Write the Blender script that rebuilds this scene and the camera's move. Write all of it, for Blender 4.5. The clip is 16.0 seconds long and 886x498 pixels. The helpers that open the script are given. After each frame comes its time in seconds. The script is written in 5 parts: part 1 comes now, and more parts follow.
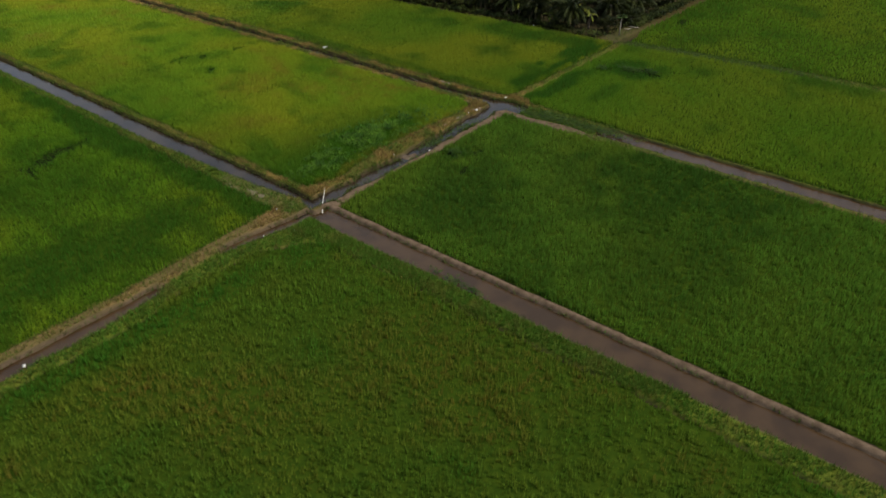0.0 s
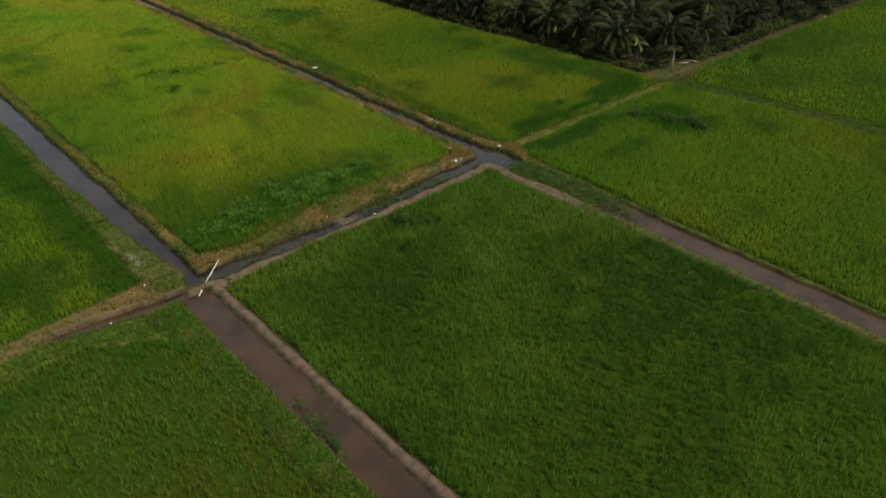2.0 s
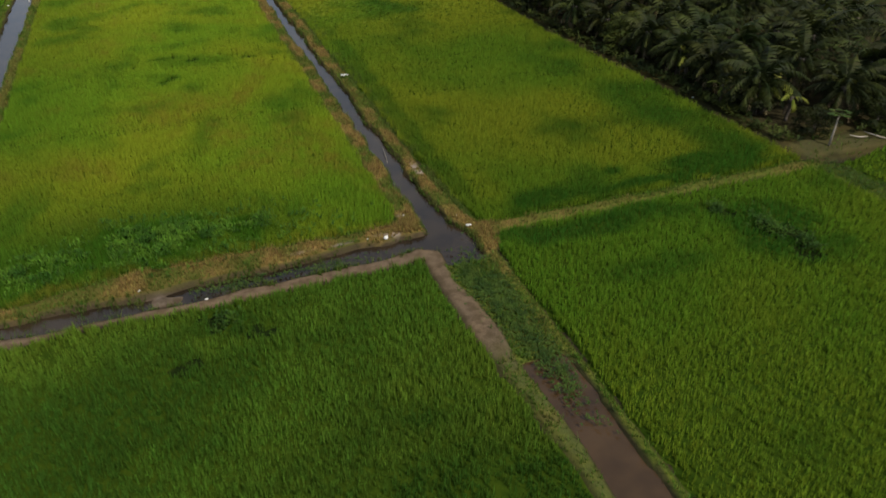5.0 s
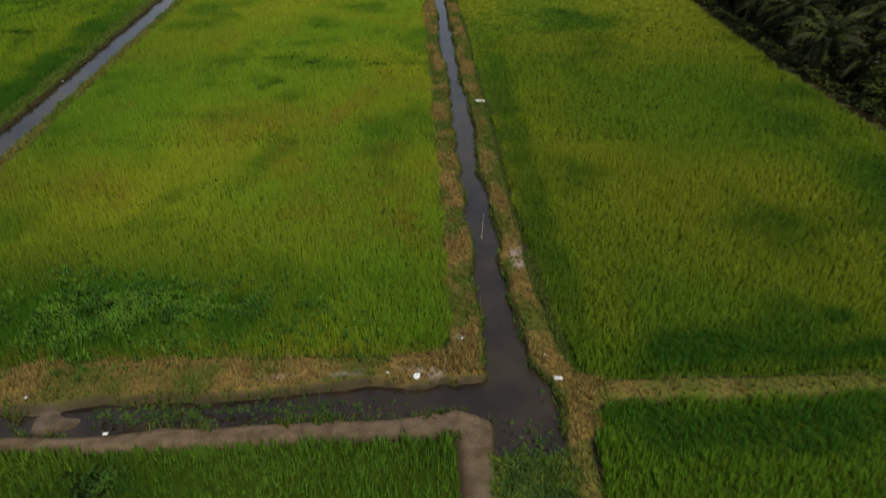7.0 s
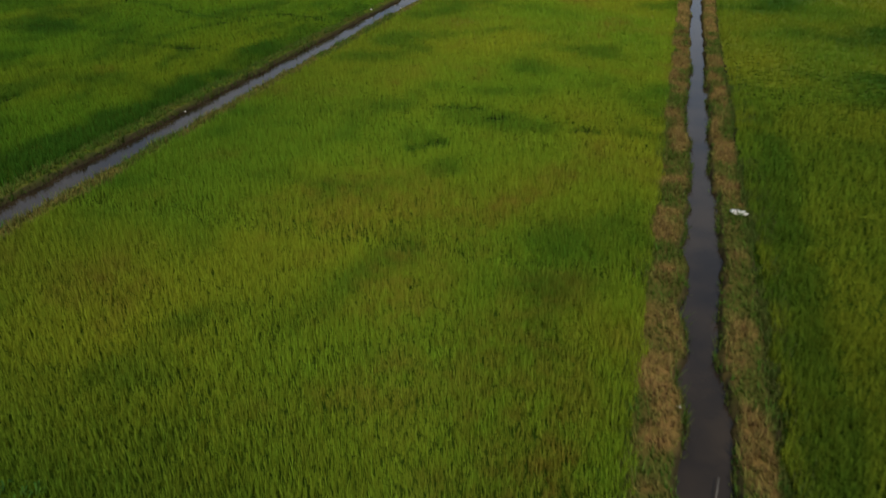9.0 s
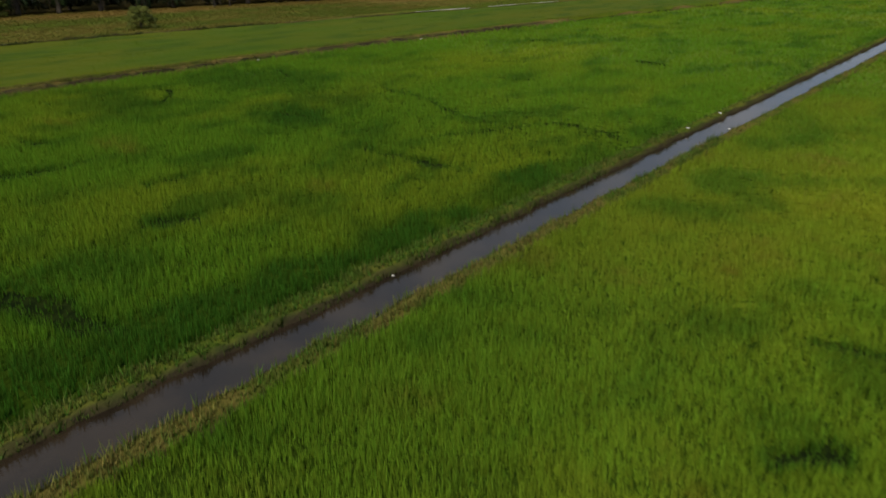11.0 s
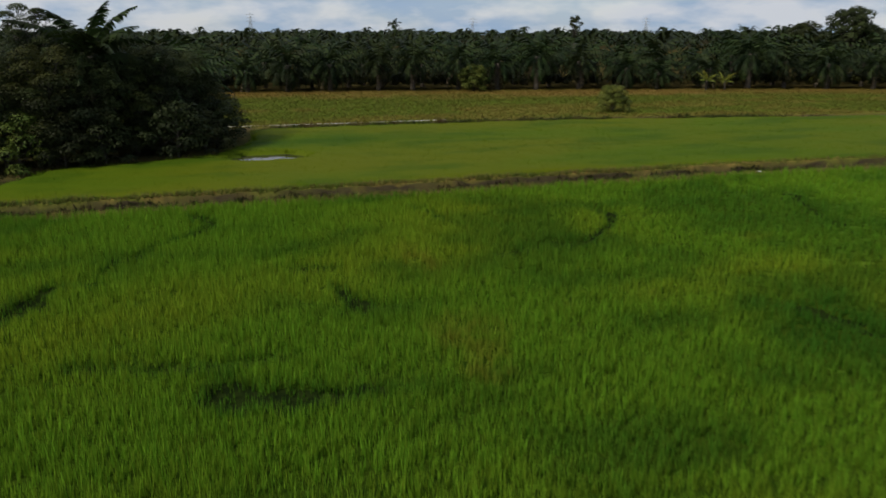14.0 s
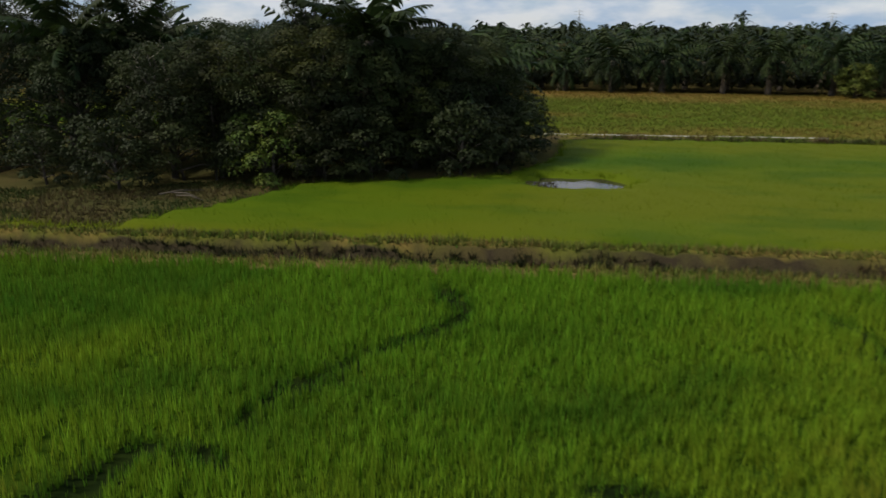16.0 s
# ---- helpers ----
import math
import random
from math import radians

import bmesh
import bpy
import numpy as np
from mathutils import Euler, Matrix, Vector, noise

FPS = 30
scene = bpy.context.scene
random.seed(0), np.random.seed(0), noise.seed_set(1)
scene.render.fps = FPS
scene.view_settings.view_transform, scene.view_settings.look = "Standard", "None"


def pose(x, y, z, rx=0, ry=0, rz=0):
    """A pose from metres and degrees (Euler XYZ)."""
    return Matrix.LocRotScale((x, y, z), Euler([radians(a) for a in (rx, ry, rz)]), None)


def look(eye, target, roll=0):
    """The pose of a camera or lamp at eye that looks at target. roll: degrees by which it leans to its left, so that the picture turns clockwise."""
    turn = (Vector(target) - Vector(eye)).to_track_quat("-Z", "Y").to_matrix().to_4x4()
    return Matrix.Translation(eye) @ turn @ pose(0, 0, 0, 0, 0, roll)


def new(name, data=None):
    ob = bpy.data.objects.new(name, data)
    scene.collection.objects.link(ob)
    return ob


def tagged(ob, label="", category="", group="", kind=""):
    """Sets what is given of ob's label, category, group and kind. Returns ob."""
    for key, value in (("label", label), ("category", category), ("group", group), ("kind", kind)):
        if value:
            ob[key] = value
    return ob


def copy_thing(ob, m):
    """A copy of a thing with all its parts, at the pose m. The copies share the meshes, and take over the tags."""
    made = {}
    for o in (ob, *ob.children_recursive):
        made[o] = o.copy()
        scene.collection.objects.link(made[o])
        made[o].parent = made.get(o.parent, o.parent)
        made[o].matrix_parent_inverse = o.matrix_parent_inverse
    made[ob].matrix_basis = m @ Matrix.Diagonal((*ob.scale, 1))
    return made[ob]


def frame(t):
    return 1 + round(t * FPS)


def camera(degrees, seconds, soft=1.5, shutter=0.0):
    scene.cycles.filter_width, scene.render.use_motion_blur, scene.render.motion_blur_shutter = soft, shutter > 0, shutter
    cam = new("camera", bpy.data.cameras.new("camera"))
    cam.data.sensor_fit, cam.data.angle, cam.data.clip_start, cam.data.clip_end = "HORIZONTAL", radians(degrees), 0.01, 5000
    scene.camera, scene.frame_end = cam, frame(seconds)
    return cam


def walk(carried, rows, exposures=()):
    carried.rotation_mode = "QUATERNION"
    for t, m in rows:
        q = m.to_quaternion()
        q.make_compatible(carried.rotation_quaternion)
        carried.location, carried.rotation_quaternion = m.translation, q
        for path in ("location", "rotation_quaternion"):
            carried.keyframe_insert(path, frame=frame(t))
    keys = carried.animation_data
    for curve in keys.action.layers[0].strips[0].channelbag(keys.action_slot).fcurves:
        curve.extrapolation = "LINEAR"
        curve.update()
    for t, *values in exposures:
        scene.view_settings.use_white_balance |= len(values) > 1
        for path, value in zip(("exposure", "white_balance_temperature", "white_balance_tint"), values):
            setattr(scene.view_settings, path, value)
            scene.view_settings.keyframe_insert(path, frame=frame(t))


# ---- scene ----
cam = camera(61.3, 16.0, soft=1.6, shutter=0.25)
PATH = [
    (0, (-62.653, -42.042, 29.133), (-61.34, -40.986, 28.056), 0.45),
    (0.5, (-57.872, -41.155, 28.6), (-56.574, -40.077, 27.526), 0.56),
    (1, (-53.027, -40.634, 28.062), (-51.763, -39.515, 26.99), 0.58),
    (1.5, (-48.008, -40.324, 27.435), (-46.802, -39.142, 26.364), 0.53),
    (2, (-42.924, -40.054, 26.82), (-41.786, -38.806, 25.748), 0.50),
    (2.5, (-37.798, -39.842, 26.137), (-36.732, -38.532, 25.065), 0.44),
    (3, (-32.656, -39.676, 25.507), (-31.666, -38.308, 24.435), 0.35),
    (3.5, (-27.667, -39.342, 24.88), (-26.759, -37.921, 23.805), 0.14),
    (4, (-22.761, -38.424, 24.137), (-21.946, -36.949, 23.058), 0.02),
    (4.5, (-18.231, -36.734, 23.256), (-17.524, -35.206, 22.177), 0.04),
    (5, (-14.323, -34.29, 22.258), (-13.736, -32.711, 21.179), 0.14),
    (5.5, (-11.071, -31.301, 21.19), (-10.612, -29.68, 20.113), 0.06),
    (6, (-8.364, -27.739, 20.027), (-8.038, -26.082, 18.955), -0.07),
    (6.5, (-6.303, -23.771, 18.771), (-6.107, -22.087, 17.71), 0.02),
    (7, (-4.655, -19.587, 17.594), (-4.598, -17.886, 16.543), -0.03),
    (7.5, (-3.56, -15.218, 16.251), (-3.648, -13.509, 15.215), -0.09),
    (8, (-3.143, -10.724, 15.034), (-3.374, -9.02, 14.014), -0.27),
    (8.5, (-3.249, -6.219, 13.898), (-3.627, -4.523, 12.907), -0.39),
    (9, (-3.946, -1.985, 13.051), (-4.468, -0.306, 12.098), -0.35),
    (9.5, (-5.194, 2.299, 12.412), (-5.865, 3.946, 11.497), -0.27),
    (10, (-7.044, 6.444, 11.935), (-7.874, 8.043, 11.066), -0.06),
    (10.5, (-9.537, 10.375, 11.595), (-10.533, 11.907, 10.78), 0.00),
    (11, (-12.515, 14.07, 11.318), (-13.675, 15.512, 10.561), -0.04),
    (11.5, (-15.723, 17.571, 11.025), (-17.041, 18.904, 10.328), -0.11),
    (12, (-19.054, 20.653, 10.714), (-20.513, 21.863, 10.076), -0.09),
    (12.5, (-22.758, 23.487, 10.388), (-24.347, 24.551, 9.804), -0.00),
    (13, (-26.603, 25.777, 10.036), (-28.297, 26.679, 9.474), 0.10),
    (13.5, (-30.678, 27.653, 9.688), (-32.455, 28.38, 9.126), 0.21),
    (14, (-34.876, 29.177, 9.345), (-36.72, 29.711, 8.783), 0.02),
    (14.5, (-39.133, 30.233, 8.985), (-41.022, 30.574, 8.425), -0.16),
    (15, (-43.337, 30.852, 8.738), (-45.251, 30.995, 8.176), -0.32),
    (15.5, (-47.598, 30.906, 8.419), (-49.517, 30.849, 7.858), -0.48),
    (16, (-51.819, 30.303, 8.167), (-53.721, 30.047, 7.604), -0.15),
]
walk(cam, [(t, look(eye, target, roll)) for t, eye, target, roll in PATH], exposures=((0, 0.37), (5.5, 0.36), (7, 0.16), (8.5, -0.06), (9.2, -0.14), (11.5, 0.0), (13, 0.1), (14, 0.1), (16, 0.24)))

# ---- light: broken cloud over the fields, a veiled sun ----
SUN_FROM = Vector((0.28, -0.72, 0.80)).normalized()
world = bpy.data.worlds.new("sky")
scene.world = world
world.use_nodes = True
wn, wl = world.node_tree.nodes, world.node_tree.links
wn.clear()
w_out = wn.new("ShaderNodeOutputWorld")
w_bg = wn.new("ShaderNodeBackground")
w_sky = wn.new("ShaderNodeTexSky")
w_sky.sky_type = "NISHITA"
w_sky.sun_disc = False
w_sky.sun_elevation = math.asin(SUN_FROM.z)
w_sky.sun_rotation = math.atan2(SUN_FROM.x, SUN_FROM.y)
w_sky.air_density, w_sky.dust_density = 1.0, 0.3
w_co = wn.new("ShaderNodeTexCoord")
w_map = wn.new("ShaderNodeMapping")
w_map.inputs["Scale"].default_value = (2.4, 2.4, 7.0)
w_noise = wn.new("ShaderNodeTexNoise")
w_noise.inputs["Scale"].default_value = 2.2
w_noise.inputs["Detail"].default_value = 7.0
w_noise.inputs["Roughness"].default_value = 0.55
w_ramp = wn.new("ShaderNodeValToRGB")
w_ramp.color_ramp.elements[0].position, w_ramp.color_ramp.elements[1].position = 0.36, 0.58
w_ramp.color_ramp.elements[0].color = (0.8, 0.8, 0.8, 1)
w_shade = wn.new("ShaderNodeTexNoise")
w_shade.inputs["Scale"].default_value = 5.0
w_shade.inputs["Detail"].default_value = 5.0
w_cloud = wn.new("ShaderNodeValToRGB")
w_cloud.color_ramp.elements[0].color = (2.8, 3.8, 5.2, 1)
w_cloud.color_ramp.elements[1].color = (5.3, 5.6, 6.1, 1)
w_cloud.color_ramp.elements[0].position, w_cloud.color_ramp.elements[1].position = 0.40, 0.60
w_mix = wn.new("ShaderNodeMix")
w_mix.data_type = "RGBA"
wl.new(w_co.outputs["Generated"], w_map.inputs["Vector"])
wl.new(w_map.outputs["Vector"], w_noise.inputs["Vector"])
wl.new(w_map.outputs["Vector"], w_shade.inputs["Vector"])
wl.new(w_noise.outputs["Fac"], w_ramp.inputs["Fac"])
wl.new(w_shade.outputs["Fac"], w_cloud.inputs["Fac"])
wl.new(w_ramp.outputs["Color"], w_mix.inputs["Factor"])
wl.new(w_sky.outputs["Color"], w_mix.inputs["A"])
wl.new(w_cloud.outputs["Color"], w_mix.inputs["B"])
wl.new(w_mix.outputs["Result"], w_bg.inputs["Color"])
w_bg.inputs["Strength"].default_value = 0.10
wl.new(w_bg.outputs["Background"], w_out.inputs["Surface"])

sun = new("sun", bpy.data.lights.new("sun", "SUN"))
sun.data.energy = 3.9
sun.data.angle = radians(4)
sun.data.color = (1.0, 0.92, 0.78)
sun.matrix_world = look(SUN_FROM * 100, (0, 0, 0))


# ---- materials ----
def material(name):
    m = bpy.data.materials.new(name)
    m.use_nodes = True
    nt = m.node_tree
    nt.nodes.clear()
    out = nt.nodes.new("ShaderNodeOutputMaterial")
    return m, nt, out


def node(nt, kind, **inputs):
    n = nt.nodes.new(kind)
    for k, v in inputs.items():
        n.inputs[k.replace("_", " ")].default_value = v
    return n


def mixed(nt, fac, a, b):
    n = nt.nodes.new("ShaderNodeMix")
    n.data_type = "RGBA"
    for value, socket in ((fac, "Factor"), (a, "A"), (b, "B")):
        if isinstance(value, (int, float)):
            n.inputs[socket].default_value = value
        elif isinstance(value, tuple):
            n.inputs[socket].default_value = (*value, 1)
        else:
            nt.links.new(value, n.inputs[socket])
    return n.outputs["Result"]


def ramped(nt, fac, low, high):
    n = nt.nodes.new("ShaderNodeMapRange")
    n.interpolation_type = "SMOOTHSTEP"
    n.inputs["From Min"].default_value, n.inputs["From Max"].default_value = low, high
    nt.links.new(fac, n.inputs["Value"])
    return n.outputs["Result"]


def noisy(nt, scale, detail=3.0, squash=(1, 1, 1), shift=(0, 0, 0)):
    co = nt.nodes.new("ShaderNodeTexCoord")
    mp = nt.nodes.new("ShaderNodeMapping")
    mp.inputs["Scale"].default_value = squash
    mp.inputs["Location"].default_value = shift
    n = node(nt, "ShaderNodeTexNoise", Scale=scale, Detail=detail)
    nt.links.new(co.outputs["Object"], mp.inputs["Vector"])
    nt.links.new(mp.outputs["Vector"], n.inputs["Vector"])
    return n.outputs["Fac"]


def attribute(nt, name):
    n = nt.nodes.new("ShaderNodeAttribute")
    n.attribute_name = name
    return n.outputs["Fac"]


def varied(nt, colour, source, spread, hue=0.03):
    """The colour with its value and hue spread by a random source."""
    n = nt.nodes.new("ShaderNodeHueSaturation")
    r1 = nt.nodes.new("ShaderNodeMapRange")
    r1.inputs["To Min"].default_value, r1.inputs["To Max"].default_value = 1 - spread, 1 + spread
    r2 = nt.nodes.new("ShaderNodeMapRange")
    r2.inputs["To Min"].default_value, r2.inputs["To Max"].default_value = 0.5 - hue, 0.5 + hue
    nt.links.new(source, r1.inputs["Value"])
    nt.links.new(source, r2.inputs["Value"])
    nt.links.new(r1.outputs["Result"], n.inputs["Value"])
    nt.links.new(r2.outputs["Result"], n.inputs["Hue"])
    nt.links.new(colour, n.inputs["Color"])
    return n.outputs["Color"]


def island(nt):
    return nt.nodes.new("ShaderNodeNewGeometry").outputs["Random Per Island"]


def leafy(nt, out, colour, rough=0.55, through_light=0.3, gloss=0.1):
    """Leaf surface: a rough sheen and some light coming through."""
    p = node(nt, "ShaderNodeBsdfPrincipled", Roughness=rough)
    p.inputs["Specular IOR Level"].default_value = gloss
    tr = nt.nodes.new("ShaderNodeBsdfTranslucent")
    mx = nt.nodes.new("ShaderNodeMixShader")
    mx.inputs[0].default_value = through_light
    nt.links.new(colour, p.inputs["Base Color"])
    nt.links.new(colour, tr.inputs["Color"])
    nt.links.new(p.outputs[0], mx.inputs[1])
    nt.links.new(tr.outputs[0], mx.inputs[2])
    nt.links.new(mx.outputs[0], out.inputs["Surface"])


def rice_material(name, lush, main, ripe, brown, shift, ripe_at=(0.42, 0.62), brown_at=(0.60, 0.74), stretch=(1, 1, 1), spread=0.34, patchy=0.20, lush_part=0.7):
    """Standing rice: lush to ripening in broad drifts, with a few browned spots."""
    m, nt, out = material(name)
    drift = noisy(nt, 0.05, 4.0, stretch, shift)
    patch = noisy(nt, patchy, 5.0, stretch, (shift[1], shift[0], 3))
    fine = noisy(nt, 1.6, 3.0)
    c = mixed(nt, ramped(nt, drift, *ripe_at), main, ripe)
    some = node(nt, "ShaderNodeMath")
    some.operation = "MULTIPLY"
    some.inputs[1].default_value = lush_part
    nt.links.new(ramped(nt, patch, 0.52, 0.32), some.inputs[0])
    c = mixed(nt, some.outputs[0], c, lush)
    spot = node(nt, "ShaderNodeMath")
    spot.operation = "MULTIPLY"
    nt.links.new(ramped(nt, patch, *brown_at), spot.inputs[0])
    nt.links.new(ramped(nt, fine, 0.15, 0.85), spot.inputs[1])
    c = mixed(nt, spot.outputs[0], c, brown)
    # Lush mask also darkens trail edges and rice beside the clump for shade.
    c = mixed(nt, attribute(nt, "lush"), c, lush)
    straw = node(nt, "ShaderNodeMath")
    straw.operation = "MULTIPLY"
    nt.links.new(attribute(nt, "straw"), straw.inputs[0])
    nt.links.new(ramped(nt, fine, 0.25, 0.75), straw.inputs[1])
    c = mixed(nt, straw.outputs[0], c, brown)
    c = varied(nt, c, island(nt), spread, 0.012)
    leafy(nt, out, c, 0.7, 0.4, 0.04)
    return m


def grass_material(name, green, dry, spread=0.45):
    m, nt, out = material(name)
    c = mixed(nt, attribute(nt, "straw"), green, dry)
    c = varied(nt, c, island(nt), spread, 0.02)
    leafy(nt, out, c, 0.7, 0.25, 0.1)
    return m


def foliage_material(name, dark, light, scale=0.5, through_light=0.18):
    m, nt, out = material(name)
    c = mixed(nt, ramped(nt, noisy(nt, scale, 2.0), 0.35, 0.65), dark, light)
    info = nt.nodes.new("ShaderNodeObjectInfo")
    c = varied(nt, c, info.outputs["Random"], 0.2, 0.015)
    c = varied(nt, c, island(nt), 0.24, 0.012)
    leafy(nt, out, c, 0.6, through_light, 0.1)
    return m


def plain_material(name, a, b, scale, rough=0.8, bump=0.3, metal=0.0):
    m, nt, out = material(name)
    p = node(nt, "ShaderNodeBsdfPrincipled", Roughness=rough, Metallic=metal)
    big, small = noisy(nt, scale, 4.0), noisy(nt, scale * 9, 3.0)
    c = mixed(nt, ramped(nt, big, 0.35, 0.65), a, b)
    c = varied(nt, c, small, 0.25, 0.0)
    nt.links.new(c, p.inputs["Base Color"])
    bp = node(nt, "ShaderNodeBump", Strength=bump, Distance=0.02)
    nt.links.new(small, bp.inputs["Height"])
    nt.links.new(bp.outputs[0], p.inputs["Normal"])
    nt.links.new(p.outputs[0], out.inputs["Surface"])
    return m


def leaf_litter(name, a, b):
    """Massed stems and lower leaves below the blade tips, with gap shade in their colour."""
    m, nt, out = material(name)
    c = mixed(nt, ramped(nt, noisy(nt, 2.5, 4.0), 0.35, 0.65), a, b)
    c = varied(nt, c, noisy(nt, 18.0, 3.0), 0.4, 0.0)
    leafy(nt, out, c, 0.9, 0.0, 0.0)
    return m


def ground_material():
    """Field soil, bare mud, dry straw litter and short grass, laid by masks that follow the banks and ditches."""
    m, nt, out = material("ground_soil")
    p = node(nt, "ShaderNodeBsdfPrincipled")
    broad, mid, fine = noisy(nt, 0.25, 4.0), noisy(nt, 2.0, 4.0), noisy(nt, 14.0, 4.0)
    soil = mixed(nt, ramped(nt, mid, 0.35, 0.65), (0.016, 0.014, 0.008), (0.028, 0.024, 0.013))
    grass = mixed(nt, ramped(nt, mid, 0.35, 0.65), (0.046, 0.074, 0.009), (0.078, 0.098, 0.012))
    grass = mixed(nt, ramped(nt, broad, 0.55, 0.8), grass, (0.10, 0.095, 0.02))
    straw = mixed(nt, ramped(nt, mid, 0.35, 0.7), (0.17, 0.105, 0.035), (0.10, 0.075, 0.02))
    mud = mixed(nt, ramped(nt, mid, 0.35, 0.7), (0.128, 0.090, 0.062), (0.074, 0.050, 0.034))
    ash = mixed(nt, ramped(nt, mid, 0.35, 0.65), (0.24, 0.20, 0.17), (0.13, 0.105, 0.085))
    c = mixed(nt, attribute(nt, "grass"), soil, grass)
    c = mixed(nt, attribute(nt, "straw"), c, straw)
    c = mixed(nt, attribute(nt, "mud"), c, mud)
    c = mixed(nt, attribute(nt, "ash"), c, ash)
    c = varied(nt, c, fine, 0.45, 0.0)
    nt.links.new(c, p.inputs["Base Color"])
    p.inputs["Roughness"].default_value = 1.0
    p.inputs["Specular IOR Level"].default_value = 0.0
    bp = node(nt, "ShaderNodeBump", Strength=0.6, Distance=0.05)
    nt.links.new(fine, bp.inputs["Height"])
    nt.links.new(bp.outputs[0], p.inputs["Normal"])
    nt.links.new(p.outputs[0], out.inputs["Surface"])
    return m


def water_material(name, a, b, rough=0.08, ripple=0.06):
    """Still silty ditch water: dull body colour under a clear surface with slight ripples."""
    m, nt, out = material(name)
    p = node(nt, "ShaderNodeBsdfPrincipled", Roughness=rough, IOR=1.33)
    c = mixed(nt, ramped(nt, noisy(nt, 0.5, 3.0), 0.35, 0.65), a, b)
    nt.links.new(c, p.inputs["Base Color"])
    bp = node(nt, "ShaderNodeBump", Strength=ripple, Distance=0.05)
    nt.links.new(noisy(nt, 5.0, 3.0), bp.inputs["Height"])
    nt.links.new(bp.outputs[0], p.inputs["Normal"])
    nt.links.new(p.outputs[0], out.inputs["Surface"])
    return m


SOIL = ground_material()
WATER = water_material("ditch_water", (0.014, 0.010, 0.007), (0.026, 0.018, 0.011), 0.08)
MUDDY = water_material("muddy_water", (0.030, 0.0165, 0.007), (0.046, 0.026, 0.011), 0.2)
POOL = water_material("pool_water", (0.02, 0.017, 0.013), (0.03, 0.025, 0.018), 0.03, 0.02)
BANK_GRASS = grass_material("bank_grass", (0.055, 0.108, 0.011), (0.20, 0.135, 0.045))
MEADOW_GRASS = grass_material("meadow_grass", (0.080, 0.100, 0.012), (0.150, 0.100, 0.022), 0.10)
WEED_LEAF = foliage_material("weed_leaf", (0.024, 0.056, 0.006), (0.062, 0.114, 0.009), 1.2)
DITCH_LEAF = foliage_material("ditch_weed_leaf", (0.022, 0.040, 0.007), (0.045, 0.068, 0.011), 1.5)
DARK_LEAF = foliage_material("dark_weed_leaf", (0.018, 0.05, 0.006), (0.035, 0.08, 0.008), 1.5)
PALM_LEAF = foliage_material("palm_leaf", (0.008, 0.016, 0.005), (0.024, 0.036, 0.009), 0.4)
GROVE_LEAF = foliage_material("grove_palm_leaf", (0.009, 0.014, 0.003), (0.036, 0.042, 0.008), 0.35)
PALM_DRY = foliage_material("dry_frond", (0.045, 0.036, 0.022), (0.085, 0.066, 0.04), 0.8)
PALM_YELLOW = foliage_material("yellow_frond", (0.085, 0.105, 0.014), (0.15, 0.155, 0.024), 0.8)
GROVE_DRY = foliage_material("hanging_dry_frond", (0.06, 0.048, 0.028), (0.15, 0.115, 0.06), 0.6)
MARGIN_GRASS = grass_material("margin_grass", (0.042, 0.092, 0.010), (0.12, 0.10, 0.03), 0.4)
LUSH_GRASS = grass_material("lush_grass", (0.062, 0.135, 0.012), (0.13, 0.13, 0.025), 0.3)
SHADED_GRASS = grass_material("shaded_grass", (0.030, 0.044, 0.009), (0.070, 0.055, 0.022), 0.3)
FRINGE_GRASS = grass_material("fringe_grass", (0.028, 0.040, 0.009), (0.075, 0.050, 0.024), 0.3)
RANK_SHADE_GRASS = grass_material("rank_shade_grass", (0.014, 0.020, 0.005), (0.062, 0.042, 0.022), 0.4)
# Paler olive copy of the clump leaf; crown sunlight is put into it.
TREE_LEAF_OLIVE_LIT = foliage_material("tree_leaf_olive_lit", (0.013, 0.018, 0.005), (0.042, 0.048, 0.010), 0.35)
PALM_BARK = plain_material("palm_bark", (0.03, 0.024, 0.018), (0.06, 0.047, 0.033), 3.0)
TREE_LEAF = foliage_material("tree_leaf", (0.014, 0.019, 0.007), (0.030, 0.038, 0.011), 0.3)
TREE_LEAF_LIGHT = foliage_material("tree_leaf_light", (0.040, 0.058, 0.010), (0.080, 0.095, 0.016), 0.5)
BUSH_LEAF = foliage_material("bush_leaf", (0.062, 0.080, 0.014), (0.110, 0.122, 0.022), 0.7)
TREE_BARK = plain_material("tree_bark", (0.025, 0.02, 0.015), (0.05, 0.04, 0.03), 4.0)
SACK = plain_material("white_plastic", (0.58, 0.57, 0.54), (0.44, 0.43, 0.40), 4.0, 0.5)
PIPE = plain_material("white_pvc", (0.78, 0.77, 0.72), (0.62, 0.6, 0.55), 2.0, 0.4, 0.1)
WOOD = plain_material("grey_wood", (0.14, 0.12, 0.09), (0.24, 0.21, 0.17), 3.0)
CONCRETE = plain_material("pale_concrete", (0.30, 0.29, 0.26), (0.40, 0.385, 0.35), 0.8, 0.85)
STEEL = plain_material("galvanised_steel", (0.32, 0.34, 0.36), (0.42, 0.44, 0.46), 0.3, 0.5, 0.0, 0.6)
HILL = plain_material("far_hill_haze", (0.30, 0.42, 0.56), (0.36, 0.47, 0.6), 0.004, 1.0, 0.0)

